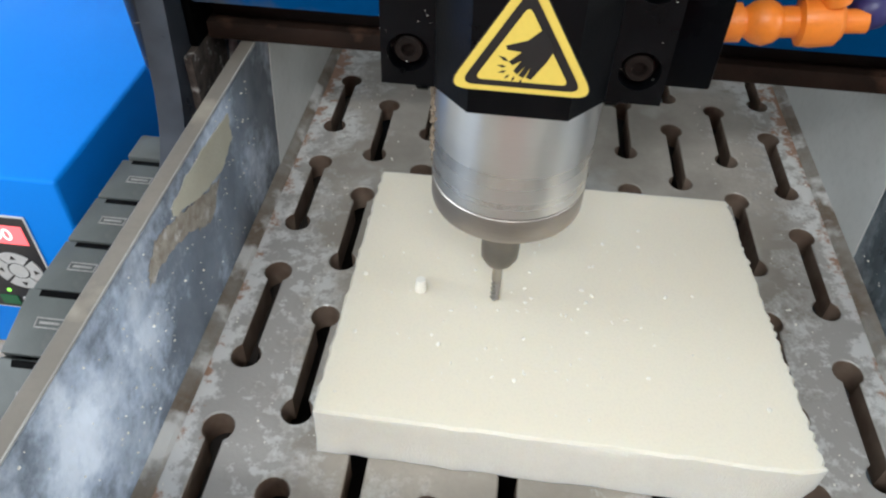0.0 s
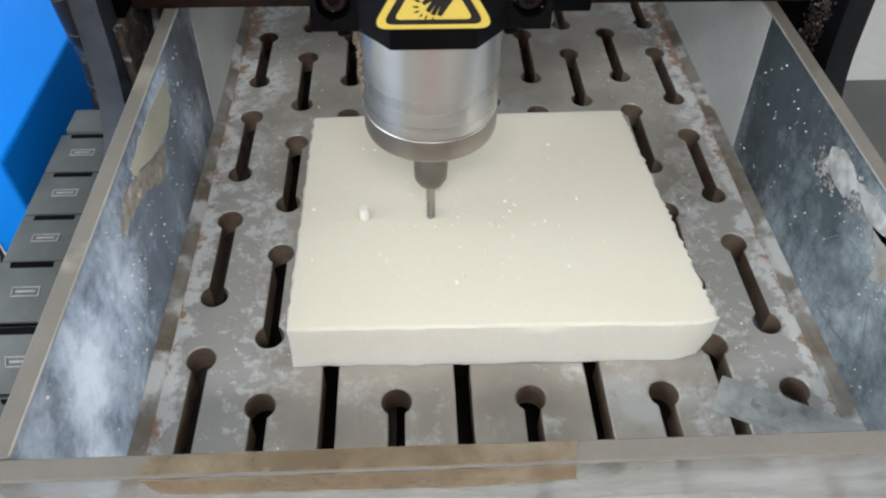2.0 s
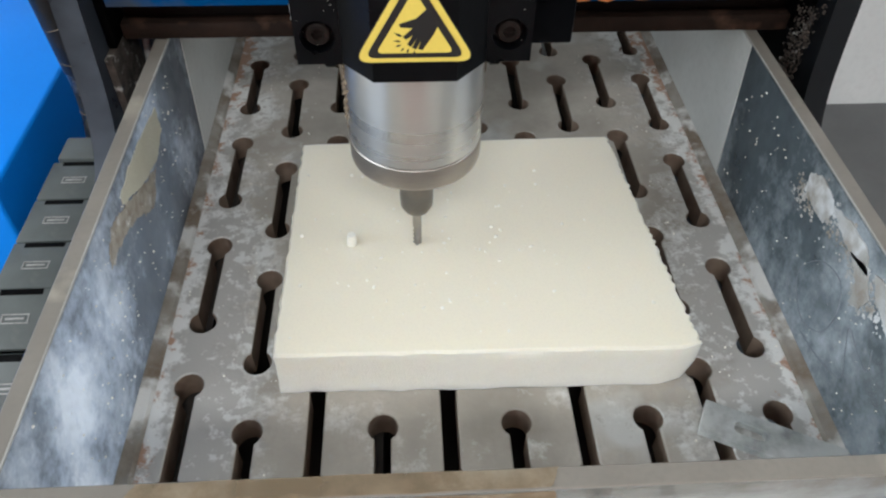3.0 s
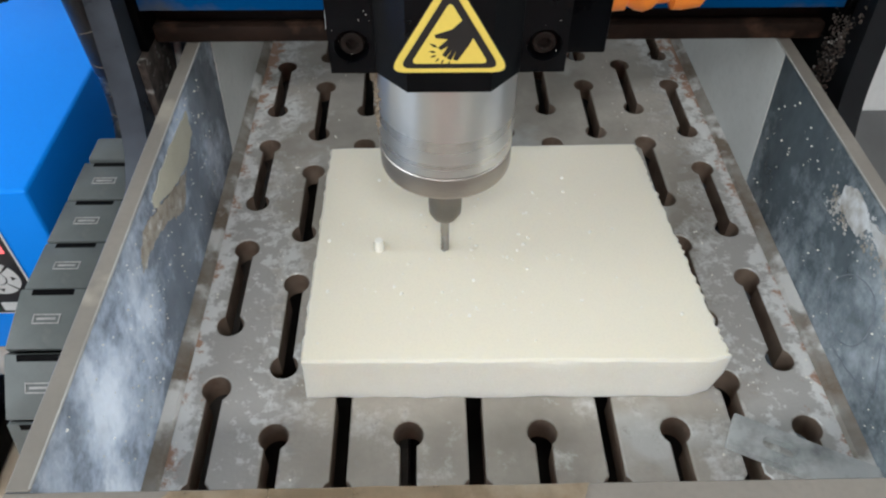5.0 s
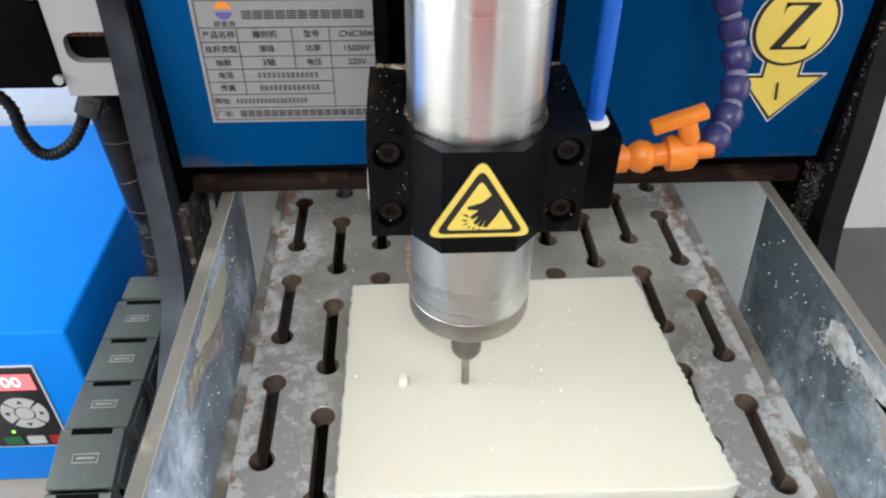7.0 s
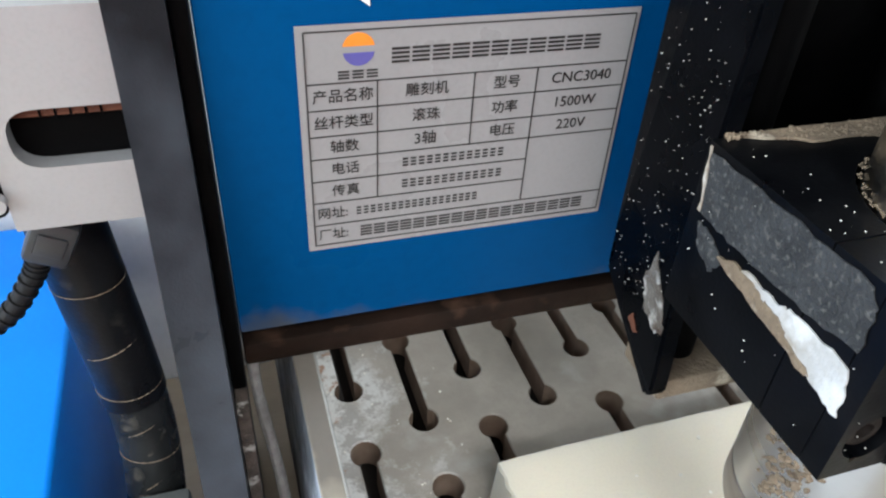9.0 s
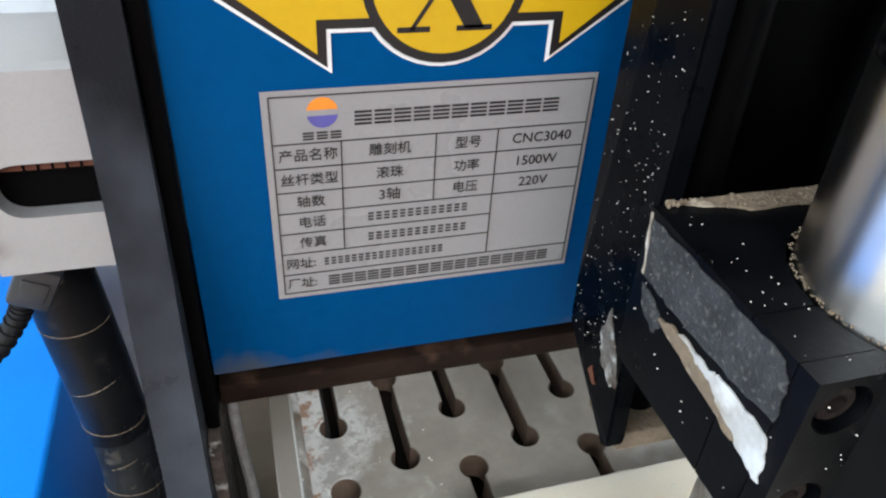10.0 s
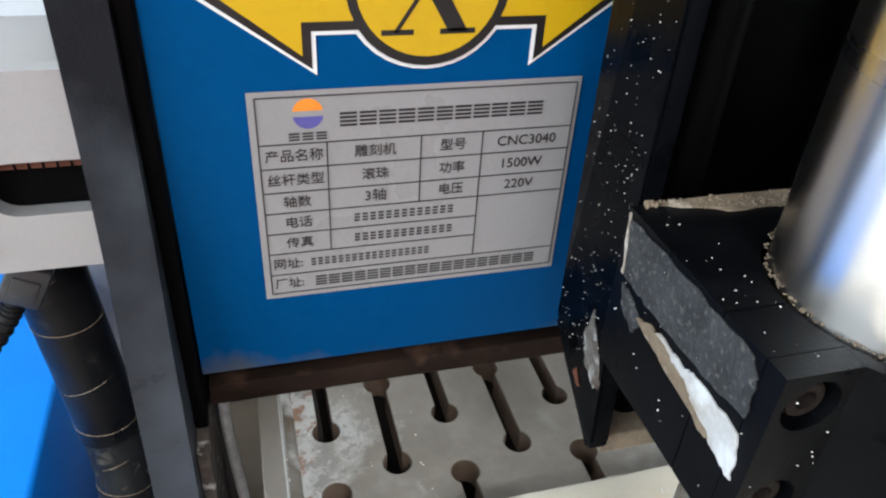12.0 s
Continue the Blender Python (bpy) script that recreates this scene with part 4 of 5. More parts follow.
tri = lambda k: rounded([(AX - 0.0213 * k, 0.1618 - 0.0102 * k), (AX + 0.0213 * k, 0.1618 - 0.0102 * k), (AX, 0.1618 + 0.0262 * k)], 0.006 * (k ** 2), 6)
warn = band(tri(1.03), fy, M_INK, "warning_sticker", cap, 0.0002, "yellow triangular cut-hazard warning sticker")
band(tri(1.0), fy - 0.0002, M_YELLOW, "border", warn)
band(tri(0.82), fy - 0.0004, M_INK, "frame", warn)
band(tri(0.63), fy - 0.0006, M_YELLOW, "field", warn)
sym = bmesh.new()
palm = [(4.7, 20.5), (8.3, 14.6), (6.4, 10.6), (2.6, 4.7), (1.1, 5.2), (2.2, 8.6), (0.4, 5.0), (-1.0, 5.7), (0.8, 9.2), (-1.4, 6.0), (-2.6, 7.0), (-0.6, 10.4), (-3.0, 8.8), (-4.0, 9.8), (-0.7, 13.0), (-4.8, 13.4), (-5.2, 14.6), (0.6, 16.6)]
add_prism(sym, [(AX + u / 1000, 0.1518 + v / 1000) for u, v in palm], facing(fy - 0.0008), 0.0001)
for u, v, du, dv in ((-7.0, 11.4, 2.8, -1.5), (-7.3, 8.4, 2.6, -0.3), (-6.8, 6.1, 2.2, 0.7), (-5.0, 4.3, 1.4, 1.4), (-3.0, 3.4, 0.9, 1.9), (-0.6, 2.8, 0.6, 1.8)):
    side = (-dv * 0.16, du * 0.16)
    add_prism(sym, [(AX + p / 1000, 0.1518 + q / 1000) for p, q in ((u, v), (u + du * 0.6 + side[0], v + dv * 0.6 + side[1]), (u + du, v + dv), (u + du * 0.6 - side[0], v + dv * 0.6 - side[1]))], facing(fy - 0.0008), 0.0001)
part("symbol", sym, M_INK, warn)
# flaking tape on the left flank of the clamp
flank = lambda u, v, d: Vector((AX - 0.0431 - d, u, v))
part("tape_scrap", prism(torn([(0.1262, 0.1880), (0.100, 0.1884), (0.0765, 0.1884), (0.0735, 0.1840), (0.0730, 0.1745), (0.090, 0.1728), (0.110, 0.1720), (0.1238, 0.1725)], 6, 0.0005, 31), flank, 0.0003), M_GTAPE, clamp, "scuffed grey tape strip")
part("tape_scrap", prism(torn([(0.1240, 0.1705), (0.1215, 0.1645), (0.1150, 0.1612), (0.1125, 0.1660), (0.1180, 0.1700)], 5, 0.0004, 32), flank, 0.0003), M_GTAPE, clamp, "scuffed grey tape scrap")
part("tape_scrap", prism(torn([(0.1100, 0.1664), (0.1030, 0.1702), (0.0940, 0.1694), (0.0880, 0.1712), (0.0735, 0.1708), (0.0712, 0.1650), (0.0708, 0.1592), (0.0790, 0.1612), (0.0905, 0.1642), (0.1020, 0.1656)], 6, 0.0005, 33), flank, 0.0004), M_RESIDUE, clamp, "scrap of white tape")
part("tape_scrap", prism(torn([(0.1140, 0.1662), (0.1090, 0.1690), (0.1020, 0.1688), (0.0970, 0.1672), (0.0920, 0.1676), (0.0885, 0.1652), (0.0800, 0.1622), (0.0810, 0.1610), (0.0905, 0.1630), (0.1030, 0.1645)], 6, 0.0005, 36), flank, 0.0006), M_DUST, clamp, "tan glue edge of the torn tape")
part("tape_curl", prism(torn([(0.1262, 0.1890), (0.1238, 0.1730), (0.1244, 0.1728), (0.1268, 0.1892)], 6, 0.0004, 38), flank, 0.0006), M_GLUE, clamp, "pale curled rim of the tape")

spindle = part("spindle_body", lathe([(0.0265, 0.0), (0.0272, 0.0006), (0.0272, 0.20), (0.026, 0.202)], (AX, AY, CT - 0.006), seg=96), M_STEEL, car, "bright turned steel spindle body")
part("spindle_nose", lathe([(0.0278, 0.0), (0.0284, 0.0006), (0.0284, 0.052), (0.0278, 0.0526)], (AX, AY, 0.0985), seg=96), M_STEEL, car, "bright turned steel spindle nose")
part("end_cap", lathe([(0.012, 0.0), (0.0272, 0.0), (0.0281, 0.0008), (0.0284, 0.0020), (0.0284, 0.0110), (0.0281, 0.0114)], (AX, AY, 0.0869), seg=96), M_NOSE, car, "worn steel end cap")
part("collet_nut", lathe([(0.0030, 0.0), (0.0058, 0.0), (0.0076, 0.0035), (0.0078, 0.009), (0.0078, 0.034)], (AX, AY, 0.0515), seg=40), M_NUT, car, "dark steel collet nut")
bit = bmesh.new()
add_cyl(bit, (AX, AY, 0.040), (AX, AY, 0.053), 0.0021, seg=20)
flute = []
for k in range(15):
    z = 0.0270 + 0.0135 * k / 14
    a = k * 0.55
    flute.append([bit.verts.new((AX + 0.0021 * (1.0 if j % 3 else 0.72) * math.cos(a + j * math.pi / 6), AY + 0.0021 * (1.0 if j % 3 else 0.72) * math.sin(a + j * math.pi / 6), z)) for j in range(12)])
for a, b in zip(flute, flute[1:]):
    for i in range(12):
        bit.faces.new((a[i], a[(i + 1) % 12], b[(i + 1) % 12], b[i]))
bit.faces.new(list(reversed(flute[0])))
part("milling_bit", bit, M_BIT, car, "thin fluted steel milling bit")

# coolant fitting on the clamp
vx, vy = AX + 0.043, 0.112
fit_block = part("coolant_block", box(vx + 0.0005, vx + 0.0220, 0.098, 0.1255, 0.132, 0.170, bev=0.001), M_BLACK, car, "black coolant block")
part("gasket", lathe([(0.0062, 0.0), (0.0068, 0.001), (0.0055, 0.0035)], (vx + 0.0115, 0.110, 0.170), seg=24), M_WHITE, fit_block, "white sealing putty")
part("supply_tube", add_tube(bmesh.new(), curve_points([(vx + 0.0115, 0.110, 0.171), (vx + 0.0115, 0.110, 0.22), (vx + 0.012, 0.112, 0.29), (vx + 0.018, 0.118, 0.40)], 6), 0.0042), M_TUBE, car, "blue flexible supply tube")
valve = part("valve_body", lathe([(0.0065, 0.0), (0.0065, 0.007), (0.0050, 0.0072), (0.0050, 0.0085), (0.0068, 0.011), (0.0078, 0.0145), (0.0068, 0.018), (0.0052, 0.020), (0.0052, 0.025), (0.008, 0.026), (0.0085, 0.030), (0.008, 0.037), (0.006, 0.039), (0.0040, 0.0395), (0.0040, 0.047)],
             (vx + 0.0220, vy, 0.150), (1, 0, 0.10), 28), M_ORANGE, car, "orange plastic valve")
lever = bmesh.new()
add_box(lever, -0.0125, 0.0125, -0.0035, 0.0035, -0.0028, 0.0028, bev=0.0012)
add_cyl(lever, (0.003, 0, -0.012), (0.003, 0, -0.002), 0.0045, seg=20)
bmesh.ops.transform(lever, matrix=pose(vx + 0.0495, vy - 0.002, 0.1715, 0, -20, 0), verts=lever.verts)
part("lever", lever, M_ORANGE, valve, "orange lever handle")
jp = [Vector(p) for p in ((vx + 0.0675, vy + 0.001, 0.1550), (vx + 0.0760, vy + 0.010, 0.1600), (vx + 0.0825, vy + 0.020, 0.1680), (vx + 0.0850, vy + 0.030, 0.1790), (vx + 0.0840, vy + 0.038, 0.1905), (vx + 0.0805, vy + 0.043, 0.2020), (vx + 0.0755, vy + 0.046, 0.2135), (vx + 0.0690, vy + 0.047, 0.2245), (vx + 0.0610, vy + 0.047, 0.2345))]
for a, b in zip(jp, jp[1:]):
    seg = (b - a).length
    j = part("hose_segment", lathe([(0.0036, -0.001), (0.0050, 0.0), (0.0067, seg * 0.25), (0.0070, seg * 0.60), (0.0062, seg * 0.70), (0.0042, seg * 0.74), (0.0042, seg)], a, b - a, 28), M_NAVY, car, "navy blue joint of a segmented hose")
    part("collar", lathe([(0.0044, 0.0), (0.0047, seg * 0.06), (0.0047, seg * 0.16), (0.0044, seg * 0.20)], a + (b - a) * 0.76, b - a, 28), M_COLLAR, j, "greyish joint collar")

# ---- x-axis motor behind the side plate ----
motor = thing("stepper_motor", (-0.255, 0.215, 0.142), "black stepper motor on a slotted bare aluminium bracket", "motor")
slotted = bmesh.new()
by = 0.192
edges = []
for o in (rect(-0.2325, -0.1975, 0.1455, 0.2060), rounded(rect(-0.2275, -0.1985, 0.1640, 0.1805), [0.008, 0.001, 0.001, 0.008], 6)):
    vs = [slotted.verts.new((u, by + 0.006, v)) for u, v in o]
    edges += [slotted.edges.new((v, vs[(k + 1) % len(vs)])) for k, v in enumerate(vs)]
bmesh.ops.triangle_fill(slotted, use_beauty=True, edges=edges)
ext = bmesh.ops.extrude_face_region(slotted, geom=list(slotted.faces))
bmesh.ops.translate(slotted, verts=[v for v in ext["geom"] if isinstance(v, bmesh.types.BMVert)], vec=(0, -0.006, 0))
bmesh.ops.recalc_face_normals(slotted, faces=slotted.faces)
part("bracket", slotted, M_ALU, motor, "slotted aluminium bracket")
# added black sheet paints the darkness inside the slot
part("liner", box(-0.2305, -0.1985, by + 0.0065, by + 0.0085, 0.160, 0.187), M_MATT, motor)
# the red reflection on the coupling edge is put into its colour
part("coupling_rim", box(-0.2270, -0.1988, by + 0.0030, by + 0.0060, 0.1772, 0.1804), M_RUST_GLINT, motor, "coupling edge in the slot with its red reflection in the colour")
for k in range(5):
    part("coupling_groove", box(-0.2195 + 0.0036 * k, -0.2189 + 0.0036 * k, by + 0.0027, by + 0.0058, 0.1768, 0.1800), M_MATT, motor)
part("bracket_top", box(-0.232, -0.198, by + 0.006, by + 0.05, 0.2, 0.205, bev=0.001), M_ALU, motor)
part("bracket_back", box(-0.231, -0.199, by + 0.045, by + 0.05, 0.148, 0.1995), M_MATT, motor)
part("coupling", cyl((-0.230, by + 0.025, 0.174), (-0.199, by + 0.025, 0.174), 0.011), M_RUSTBAR, motor)
part("body", box(-0.300, -0.2325, by - 0.002, by + 0.055, 0.150, 0.207, bev=0.003), M_MATT, motor)
for z in (0.156, 0.201):
    part("screw", cyl((-0.2345, by - 0.0035, z), (-0.2345, by - 0.0005, z), 0.0026, seg=16), M_ALU, motor)
cable_path = curve_points([(-0.300, 0.200, 0.151), (-0.277, 0.198, 0.146), (-0.269, 0.198, 0.136), (-0.2685, 0.198, 0.120), (-0.264, 0.198, 0.1085), (-0.256, 0.198, 0.1062), (-0.244, 0.198, 0.113), (-0.2345, 0.198, 0.1255), (-0.2310, 0.198, 0.1325)], 8)
cable = thing("motor_cable", (-0.264, 0.198, 0.102), "black ribbed motor cable hanging in a loop", "cable")
part("sheath", add_tube(bmesh.new(), cable_path, 0.0031, 14), M_CABLE, cable)
for k in range(3, len(cable_path) - 3, 2):
    p, d = cable_path[k], cable_path[k + 1] - cable_path[k - 1]
    part("rib", lathe([(0.0030, -0.0007), (0.0036, -0.0003), (0.0036, 0.0003), (0.0030, 0.0007)], p, d, 16), M_CABLE, cable)
plug = box(-0.0062, 0.0062, -0.005, 0.005, -0.0075, 0.0075, bev=0.0016)
add_box(plug, -0.0040, 0.0040, -0.0058, -0.0048, -0.0035, 0.0035, bev=0.0006)
bmesh.ops.transform(plug, matrix=pose(-0.2262, 0.198, 0.1385, 0, 28, 0), verts=plug.verts)
whole("cable_plug", plug, M_PLUG, "dark grey square cable plug under the bracket", "plug")

sleeve_path = curve_points([(-0.2285, 0.222, 0.1445), (-0.2268, 0.222, 0.120), (-0.2228, 0.221, 0.070), (-0.2208, 0.220, 0.030), (-0.2215, 0.213, 0.002), (-0.2225, 0.198, -0.007), (-0.2225, 0.182, -0.009)], 6)
sleeve = thing("cable_sleeve", tuple(sleeve_path[-1]), "black spiral-wrapped cable sleeve hanging beside the gantry plate", "cable")
joint = len(sleeve_path) // 2 - 3
part("sleeve", add_tube(bmesh.new(), sleeve_path[:joint + 1], 0.0120, 24), M_RUBBER, sleeve, "black tape-wrapped upper sleeve")
part("sleeve", add_tube(bmesh.new(), sleeve_path[joint:], 0.0114, 24), M_SPIRAL, sleeve, "glossy grey spiral wrap with dusty seams")
for k in range(2, len(sleeve_path) - 2, 3):
    p, d = sleeve_path[k], sleeve_path[k + 1] - sleeve_path[k - 1]
    r = 0.0120 if k < joint else 0.0114
    part("wrap", lathe([(r, -0.00022), (r + 0.00018, 0.0), (r, 0.00022)], p, d + Vector((0.004 * (1 if k % 2 else -0.3), 0, 0)), 28), M_DUST, sleeve, "dusty seam of the wrap")

# ---- drag chain ----
LINK = 0.033
chain = thing("drag_chain", (-0.222, 0.06, TABLE), "dusty dark grey plastic drag chain looping beside the tank", "cable chain")
RC = 0.064
CTOP = 0.012


def link_mesh():
    bm = bmesh.new()
    w = 0.0165
    add_box(bm, -w, w, -LINK / 2 + 0.0006, LINK / 2 - 0.0006, -0.003, 0.0, bev=0.0008)
    for s in (-1, 1):
        add_box(bm, min(s * w, s * (w - 0.003)), max(s * w, s * (w - 0.003)), -LINK / 2 + 0.0004, LINK / 2 - 0.0003, -0.021, -0.0006, bev=0.0012)
        add_box(bm, min(s * (w + 0.0002), s * (w + 0.0014)), max(s * (w + 0.0002), s * (w + 0.0014)), -LINK / 2 + 0.004, LINK / 2 - 0.010, -0.018, -0.004, bev=0.0005, seg=1)
    add_box(bm, -w, w, -LINK / 2 + 0.004, LINK / 2 - 0.006, -0.021, -0.0185, bev=0.0006, seg=1)
    return bm


def tag_mesh():
    bm = bmesh.new()
    for x0, x1, y0, y1 in ((-0.0066, 0.0066, -0.0030, -0.0024), (-0.0066, 0.0066, 0.0016, 0.0022), (-0.0066, -0.0060, -0.0023, 0.0015), (0.0060, 0.0066, -0.0023, 0.0015), (-0.0046, 0.0046, -0.0009, 0.0002)):
        add_box(bm, x0, x1, y0, y1, -0.0002, 0.00040)
    return bm


poses = []
for i in range(3):
    poses.append(pose(-0.222, 0.160 - i * LINK, CTOP, 0, 0, 0))
yend = 0.160 - 2.5 * LINK
for i in range(6):
    a = (i + 0.5) * math.pi / 6
    poses.append(Matrix.Translation((-0.222, yend - RC * math.sin(a), CTOP - RC + RC * math.cos(a))) @ pose(0, 0, 0, math.degrees(a)))
for i in range(5):
    poses.append(Matrix.Translation((-0.222, yend + (i + 0.5) * LINK, CTOP - 2 * RC)) @ pose(0, 0, 0, 180))
# black insert per link: the shade in the gap is put into its colour
def dark_slot_mesh():
    bm = bmesh.new()
    add_box(bm, -0.0105, 0.0105, LINK / 2 - 0.0042, LINK / 2 - 0.0008, -0.0028, 0.00025, bev=0.0003, seg=1)
    return bm


first = part("link", link_mesh(), M_CHAIN, None)
fslot = part("slot", dark_slot_mesh(), M_MATT, None)
slot_data = fslot.data
bpy.data.objects.remove(fslot)
ftag = part("tag", tag_mesh(), M_TAG, None)
link_data, tag_data = first.data, ftag.data
bpy.data.objects.remove(first)
bpy.data.objects.remove(ftag)
for m in poses:
    l = new("link", link_data)
    l.parent = chain
    l.matrix_basis = Matrix.Translation(-ORIGIN[chain.name]) @ m
    g = new("tag", tag_data)
    g.parent = l
    k = new("slot", slot_data)
    k.parent = l

part("end_bracket", box(-0.2370, -0.2070, 0.1775, 0.1985, -0.013, 0.0135, bev=0.002), M_CHAIN, chain)

# ---- controller box ----
ctrl = thing("controller_box", (-0.4, 0.25, TABLE), "bright blue sheet-metal controller box with a keypad, standing on the bench", "controller")
BX1, BX0, BY0, BY1, BTOP = -0.256, -0.60, 0.140, 0.385, 0.022
part("case", box(BX0, BX1, BY0, BY1, TABLE, BTOP, bev=0.0025, seg=3), M_BOX, ctrl)
KX0, KX1, KZ0, KZ1 = -0.338, -0.283, -0.083, -0.005
pad = band(rounded(rect(KX0, KX1, KZ0, KZ1), 0.001), BY0 - 0.0002, M_WHITE, "keypad", ctrl, 0.0006, "black keypad with a red display and white border")
band(rect(KX0 + 0.0012, KX1 - 0.0012, KZ0 + 0.0012, KZ1 - 0.0012), BY0 - 0.0008, M_KEYS, "face", pad, 0.0004)
disp = band(rect(KX0 + 0.006, KX1 - 0.004, KZ1 - 0.021, KZ1 - 0.007), BY0 - 0.0012, M_DISPLAY, "display", pad, 0.0003, "glowing red display")
text_part("digits", "10000", 0.0125, (KX0 + KX1) / 2 + 0.0008, KZ1 - 0.014, BY0 - 0.0017, M_DIGIT, disp)
kc = (KX1 - 0.0185, KZ1 - 0.043)
for q in range(4):
    a0 = math.pi / 4 + q * math.pi / 2
    o = [(kc[0] + r * math.cos(a0 + 0.07 + (math.pi / 2 - 0.14) * k / 10), kc[1] + r * math.sin(a0 + 0.07 + (math.pi / 2 - 0.14) * k / 10)) for r, ks in ((0.0145, range(11)), (0.0066, range(10, -1, -1))) for k in ks]
    key = band(o, BY0 - 0.0012, M_KEY, "arrow_key", pad, 0.0006)
    a = a0 + math.pi / 4
    c = (kc[0] + 0.0105 * math.cos(a), kc[1] + 0.0105 * math.sin(a))
    band([(c[0] + 0.0022 * math.cos(a + d), c[1] + 0.0022 * math.sin(a + d)) for d in (0, 2.1, 4.2)], BY0 - 0.0018, M_INK, "mark", key, 0.0001)
band(circle(kc[0], kc[1], 0.0056), BY0 - 0.0012, M_KEY, "centre_key", pad, 0.0006)
for i, mm in enumerate((M_GREEN, M_KEY, M_REDKEY)):
    u = KX1 - 0.040 + i * 0.0145
    band(rounded(rect(u, u + 0.0115, KZ0 + 0.004, KZ0 + 0.0115), 0.001), BY0 - 0.0012, mm, "button", pad, 0.0006)
band(circle(KX1 - 0.032, KZ0 + 0.0165, 0.0012, 16), BY0 - 0.0012, M_LED, "indicator", pad, 0.0004, "lit green indicator")
part("knob", lathe([(0.0062, 0.0), (0.0058, 0.008), (0.0048, 0.009)], (KX0 + 0.0085, BY0 - 0.0012, KZ1 - 0.036), (0, -1, 0), 28), M_KEY, pad, "round grey knob")

# ---- loose things ----
adapter = box(-0.345, -0.293, 0.03, 0.103, TABLE, TABLE + 0.026, bev=0.005, seg=3)
whole("power_adapter", adapter, M_MATT, "black rounded power adapter lying on the bench", "adapter")

bar = bmesh.new()
edges = []


def bar_loop(points):
    vs = [bar.verts.new((u, v, 0.0)) for u, v in points]
    for i, v in enumerate(vs):
        edges.append(bar.edges.new((v, vs[(i + 1) % len(vs)])))


bar_loop(rounded(rect(-0.032, 0.032, -0.0085, 0.0085), 0.0008, 2))
bar_loop(rounded(rect(-0.018, -0.004, -0.003, 0.003), 0.003, 4))
bmesh.ops.triangle_fill(bar, use_beauty=True, edges=edges)
r = bmesh.ops.extrude_face_region(bar, geom=list(bar.faces))
bmesh.ops.translate(bar, verts=[v for v in r["geom"] if isinstance(v, bmesh.types.BMVert)], vec=(0, 0, 0.004))
bmesh.ops.recalc_face_normals(bar, faces=bar.faces)
bmesh.ops.transform(bar, matrix=pose(0.1265, -0.0165, 0.0006, 0, 0, -27), verts=bar.verts)
whole("clamp_bar", bar, M_CLEAR, "clear plastic hold-down bar with a slot lying on the bed", "clamp")


def flakes(name, label, count, seed, place, lo, hi):
    rnd = random.Random(seed)
    bm = bmesh.new()
    for _ in range(count):
        c = place(rnd)
        s = rnd.uniform(lo, hi)
        m = Matrix.LocRotScale(c, Euler((rnd.uniform(-0.4, 0.4), rnd.uniform(-0.4, 0.4), rnd.uniform(0, 6.28))), (s, s * rnd.uniform(0.4, 1.0), s * rnd.uniform(0.3, 0.6)))
        bmesh.ops.create_icosphere(bm, subdivisions=1, radius=1.0, matrix=m)
    return whole(name, bm, M_CHIP, label, "chips", kind="stuff")


flakes("board_chips", "small cream chips scattered on the sawn board", 110, 1, lambda r: Vector((min(max(r.gauss(-0.02, 0.045), -0.085), 0.085), min(max(r.gauss(0.085, 0.03), 0.03), 0.160), 0.0282)), 0.0003, 0.0013)
def on_bars(r):
    """A spot on the bed between the columns of slots."""
    k = r.choice((0, 1, 8, 9))
    return Vector(((k - 4.5) * PITCH + r.choice((-1, 1)) * r.uniform(0.0078, 0.0145), r.uniform(-0.05, 0.30), 0.0003))


flakes("bed_chips", "white chips scattered on the slotted bed", 170, 2, on_bars, 0.00025, 0.0008)
flakes("wall_chips", "white chips stuck to the tank wall", 150, 3, lambda r: Vector((-WX + 0.0003, r.uniform(-0.04, 0.17), r.uniform(0.01, 0.08))), 0.0003, 0.0008)
flakes("wall_chips", "white chips stuck to the smeared tank wall", 110, 4, lambda r: Vector((WX - 0.0003, r.uniform(-0.05, 0.16), r.uniform(0.008, 0.080))), 0.0002, 0.0007)
scale_crust = bmesh.new()
rnd = random.Random(52)
way = curve_points([(0.086, 0.060, 0), (0.070, 0.066, 0), (0.050, 0.070, 0), (0.030, 0.068, 0), (0.018, 0.060, 0), (0.000, 0.067, 0), (-0.030, 0.070, 0), (-0.055, 0.066, 0)], 12)
for k in range(900):
    q = way[rnd.randrange(len(way))]
    c = Vector((WX - 0.0003, q.x + rnd.gauss(0, 0.004), min(q.y + rnd.gauss(0, 0.0042), 0.081)))
    e = rnd.uniform(0.0003, 0.0015)
    bmesh.ops.create_icosphere(scale_crust, subdivisions=1, radius=1.0, matrix=Matrix.LocRotScale(c, Euler((rnd.uniform(0, 6.28), 0, 0)), (0.0003, e, e * rnd.uniform(0.4, 1.0))))
tagged(part("residue_crust", scale_crust, M_RESIDUE, wall_r, "grainy crust of white and tan residue"), kind="stuff")
chip = bmesh.new()
add_cyl(chip, (0, 0, 0), (0, 0, 0.0062), 0.0027, 0.0021, seg=9)
bmesh.ops.transform(chip, matrix=pose(-0.0595, 0.0875, 0.0281), verts=chip.verts)
whole("foam_crumb", chip, M_CHIP, "white foam crumb standing on the sawn board", "chip")

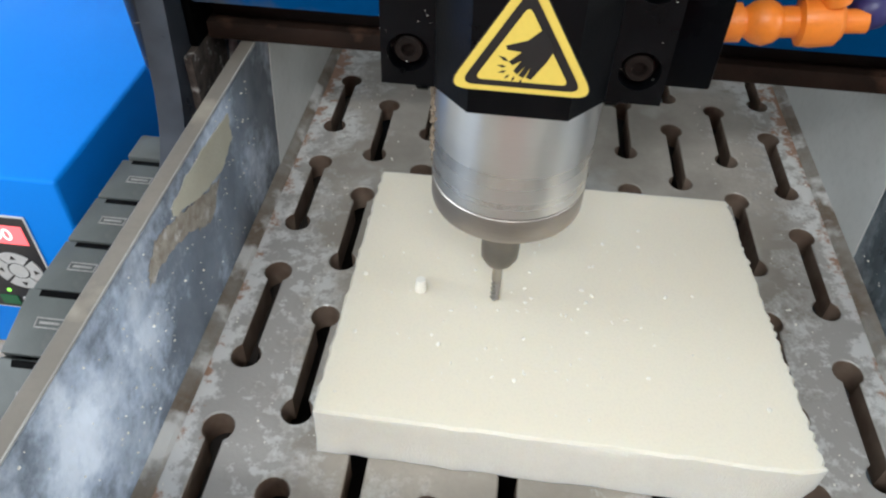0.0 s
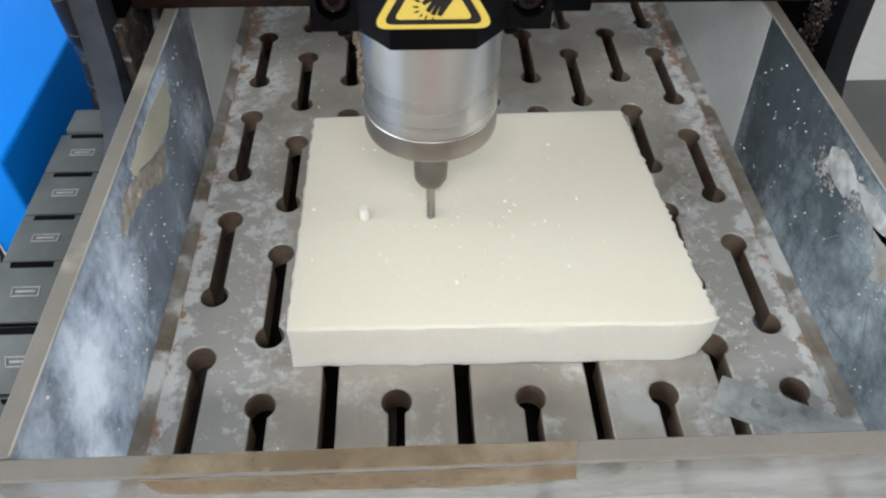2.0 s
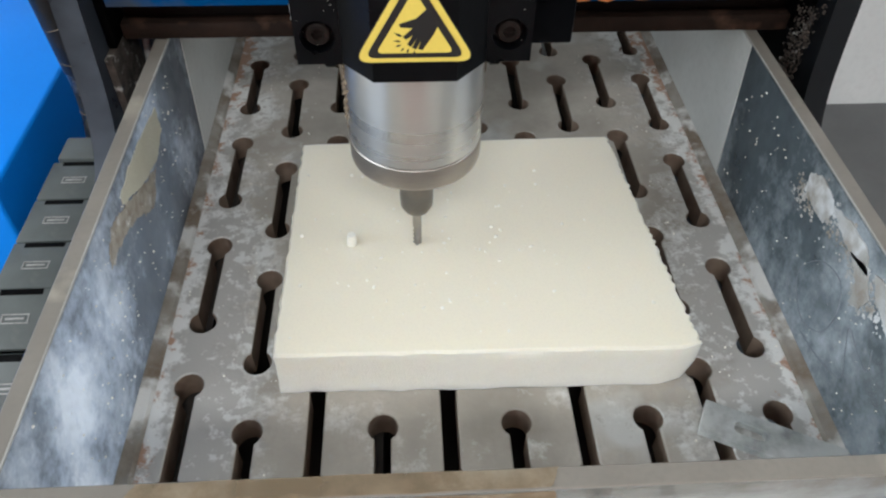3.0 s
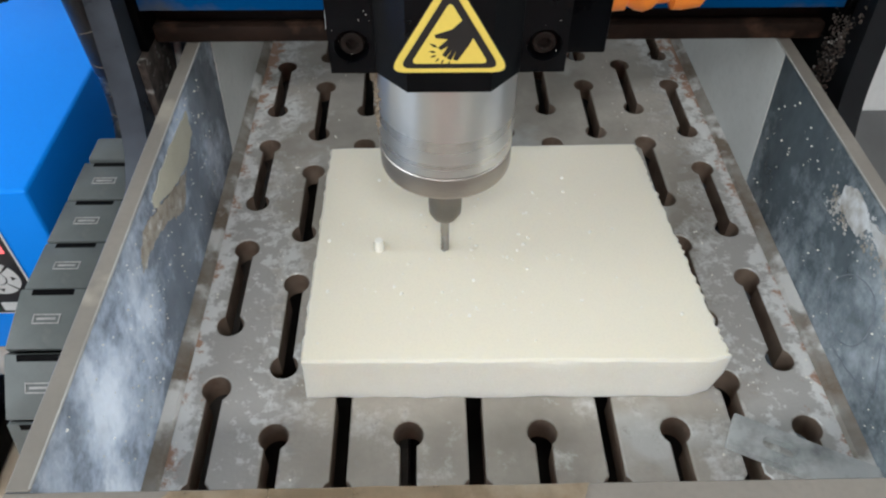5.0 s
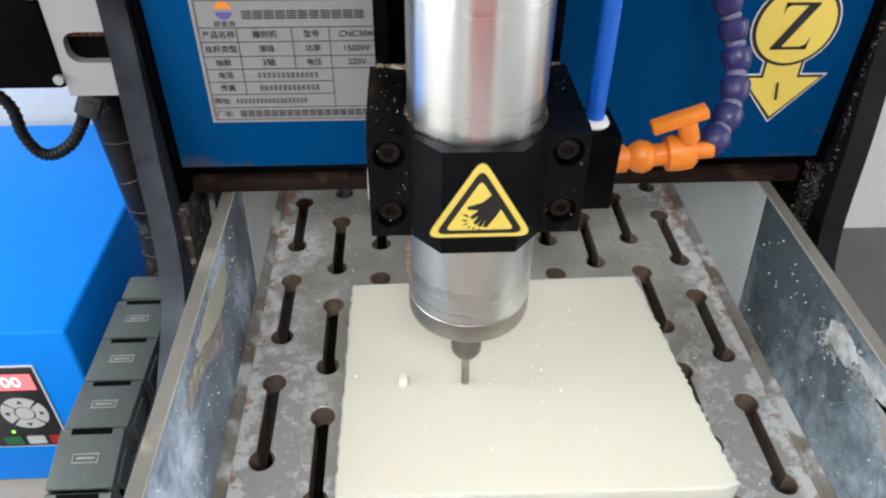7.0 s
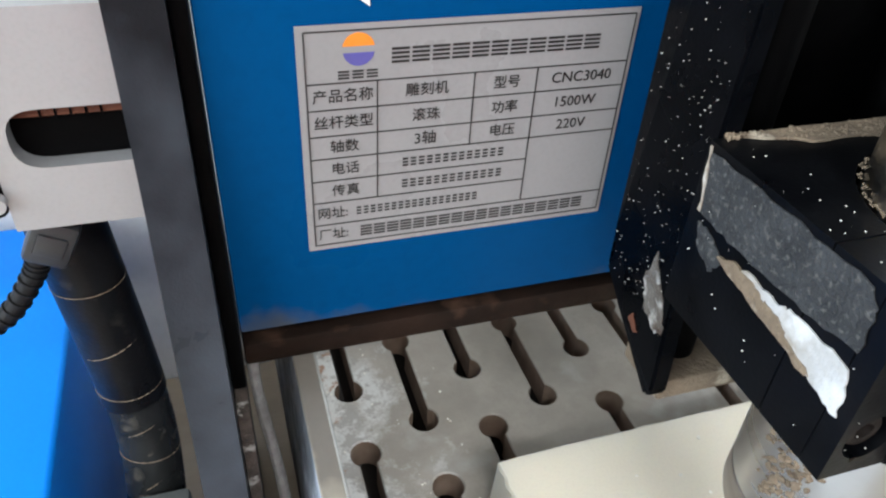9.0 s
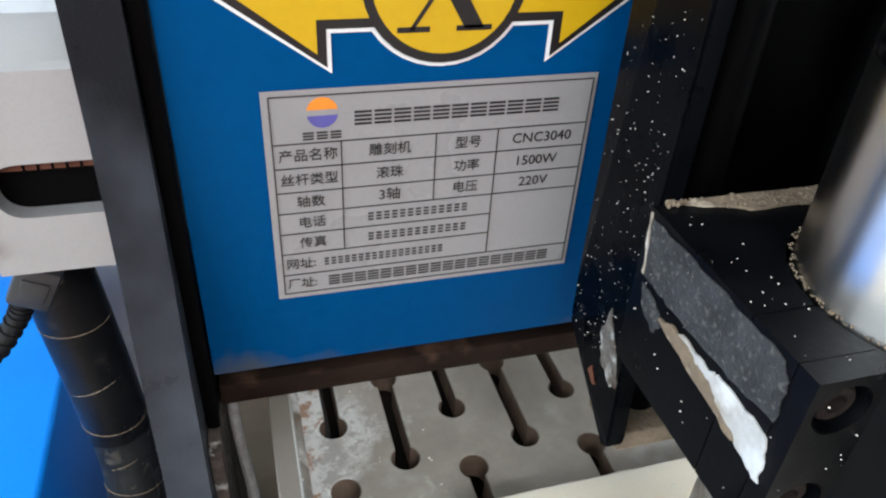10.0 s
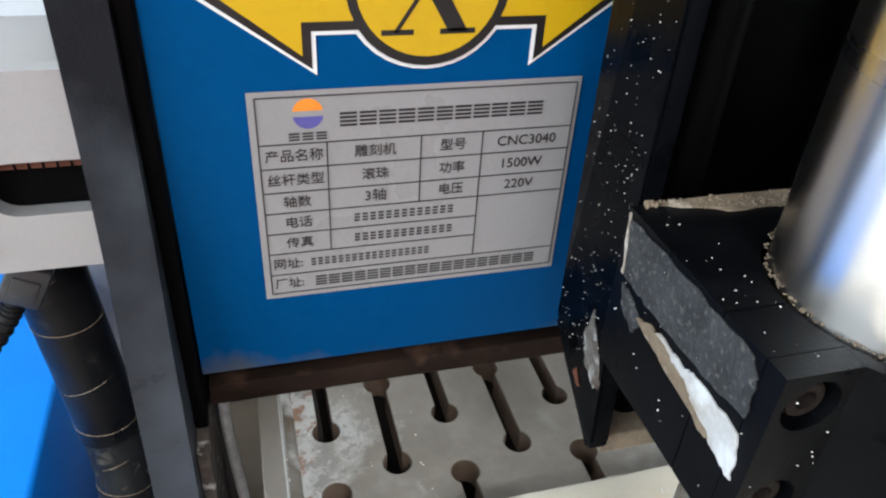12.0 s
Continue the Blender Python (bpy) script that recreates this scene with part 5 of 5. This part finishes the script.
# ---- dust, crusts and chips on the carriage ----
part("dust_strip", prism(torn([(AX - 0.040, 0.1272), (AX - 0.020, 0.1215), (AX + 0.005, 0.1200), (AX + 0.030, 0.1225), (AX + 0.040, 0.1272)], 7, 0.0008, 41), lambda u, v, d: Vector((u, v, CT + 0.0002 + d)), 0.0006), M_DUST, clamp, "tan dust caked on the clamp")
heap = bmesh.new()
rnd = random.Random(9)
for k in range(420):
    u = rnd.uniform(-0.040, 0.040)
    reach = 0.1245 - 0.0035 * math.cos(u * 60) + rnd.gauss(0, 0.0006)
    bmesh.ops.create_icosphere(heap, subdivisions=1, radius=rnd.uniform(0.0003, 0.0009), matrix=Matrix.LocRotScale((AX + u, rnd.uniform(min(reach, 0.127), 0.1276), CT + 0.0006), Euler((k, k, k)), (1, rnd.uniform(0.5, 1), 0.6)))
tagged(part("dust_crust", heap, M_DUST, clamp, "grainy tan dust along the clamp"), kind="stuff")
ring = bmesh.new()
rnd = random.Random(5)
for k in range(260):
    a = rnd.uniform(0.5, 2 * math.pi - 0.5) + math.pi * 1.5
    bmesh.ops.create_icosphere(ring, subdivisions=1, radius=rnd.uniform(0.0002, 0.0005), matrix=Matrix.LocRotScale((AX + rnd.uniform(0.0272, 0.0284) * math.cos(a), AY + rnd.uniform(0.0272, 0.0288) * math.sin(a), CT + 0.0003), Euler((k, k, k)), (1, 1, 0.5)))
tagged(part("dust_ring", ring, M_DUST, car, "tan dust round the spindle"), kind="stuff")
crust = bmesh.new()
for k in range(260):
    a = radians(rnd.gauss(186, 7))
    z = rnd.triangular(0.102, 0.143, 0.136)
    bmesh.ops.create_icosphere(crust, subdivisions=1, radius=rnd.uniform(0.0003, 0.0015), matrix=Matrix.LocRotScale((AX + 0.0285 * math.cos(a), AY + 0.0285 * math.sin(a), z), Euler((k, k, k)), (0.4, 1, 1)))
tagged(part("glue_crust", crust, M_DUST, car, "tan crust stuck to the spindle nose"), kind="stuff")
part("bare_patch", prism(torn([(0.1380, 0.150), (0.1345, 0.144), (0.1300, 0.139), (0.1265, 0.129), (0.1300, 0.127), (0.1370, 0.131), (0.1400, 0.139)], 5, 0.0006, 43), lambda u, v, d: Vector((AX - 0.0406 - d, u, v)), 0.0003), M_BARE, car, "bare scraped metal patch")
part("rust_spot", prism(torn([(0.1405, 0.125), (0.1385, 0.122), (0.1370, 0.1205), (0.1395, 0.1197), (0.1425, 0.122)], 4, 0.0005, 44), lambda u, v, d: Vector((AX - 0.0406 - d, u, v)), 0.0003), M_RUST_GLINT, car, "orange rust spot")
flakes("cheek_chips", "white chips stuck on the black carriage cheek", 240, 6, lambda r: Vector((AX - 0.0407, r.uniform(0.130, 0.158), 0.130 + 0.12 * r.random() ** 1.2)), 0.00005, 0.00027)
flakes("clamp_chips", "white chips lying on the black clamp", 40, 7, lambda r: Vector((AX + r.choice((-1, 1)) * r.uniform(0.030, 0.042), r.uniform(0.072, 0.125), CT + 0.0001)), 0.00007, 0.00030)
flakes("cap_chips", "white chips stuck on the clamp front", 60, 8, lambda r: Vector((AX + r.uniform(-0.042, 0.042), 0.0676, r.uniform(0.147, 0.187))) if r.random() < 0.5 else Vector((AX - 0.0433, r.uniform(0.072, 0.125), r.uniform(0.147, 0.187))), 0.00007, 0.00030)

# wiring behind the side plate
whole("switch_cable", add_tube(bmesh.new(), curve_points([(-0.1765, 0.215, 0.086), (-0.1765, 0.205, 0.055), (-0.1725, 0.190, 0.020), (-0.1705, 0.180, -0.020), (-0.1705, 0.175, -0.060)], 6), 0.0022, 10), M_TAG, "thin grey switch cable between tank and side plate", "cable")
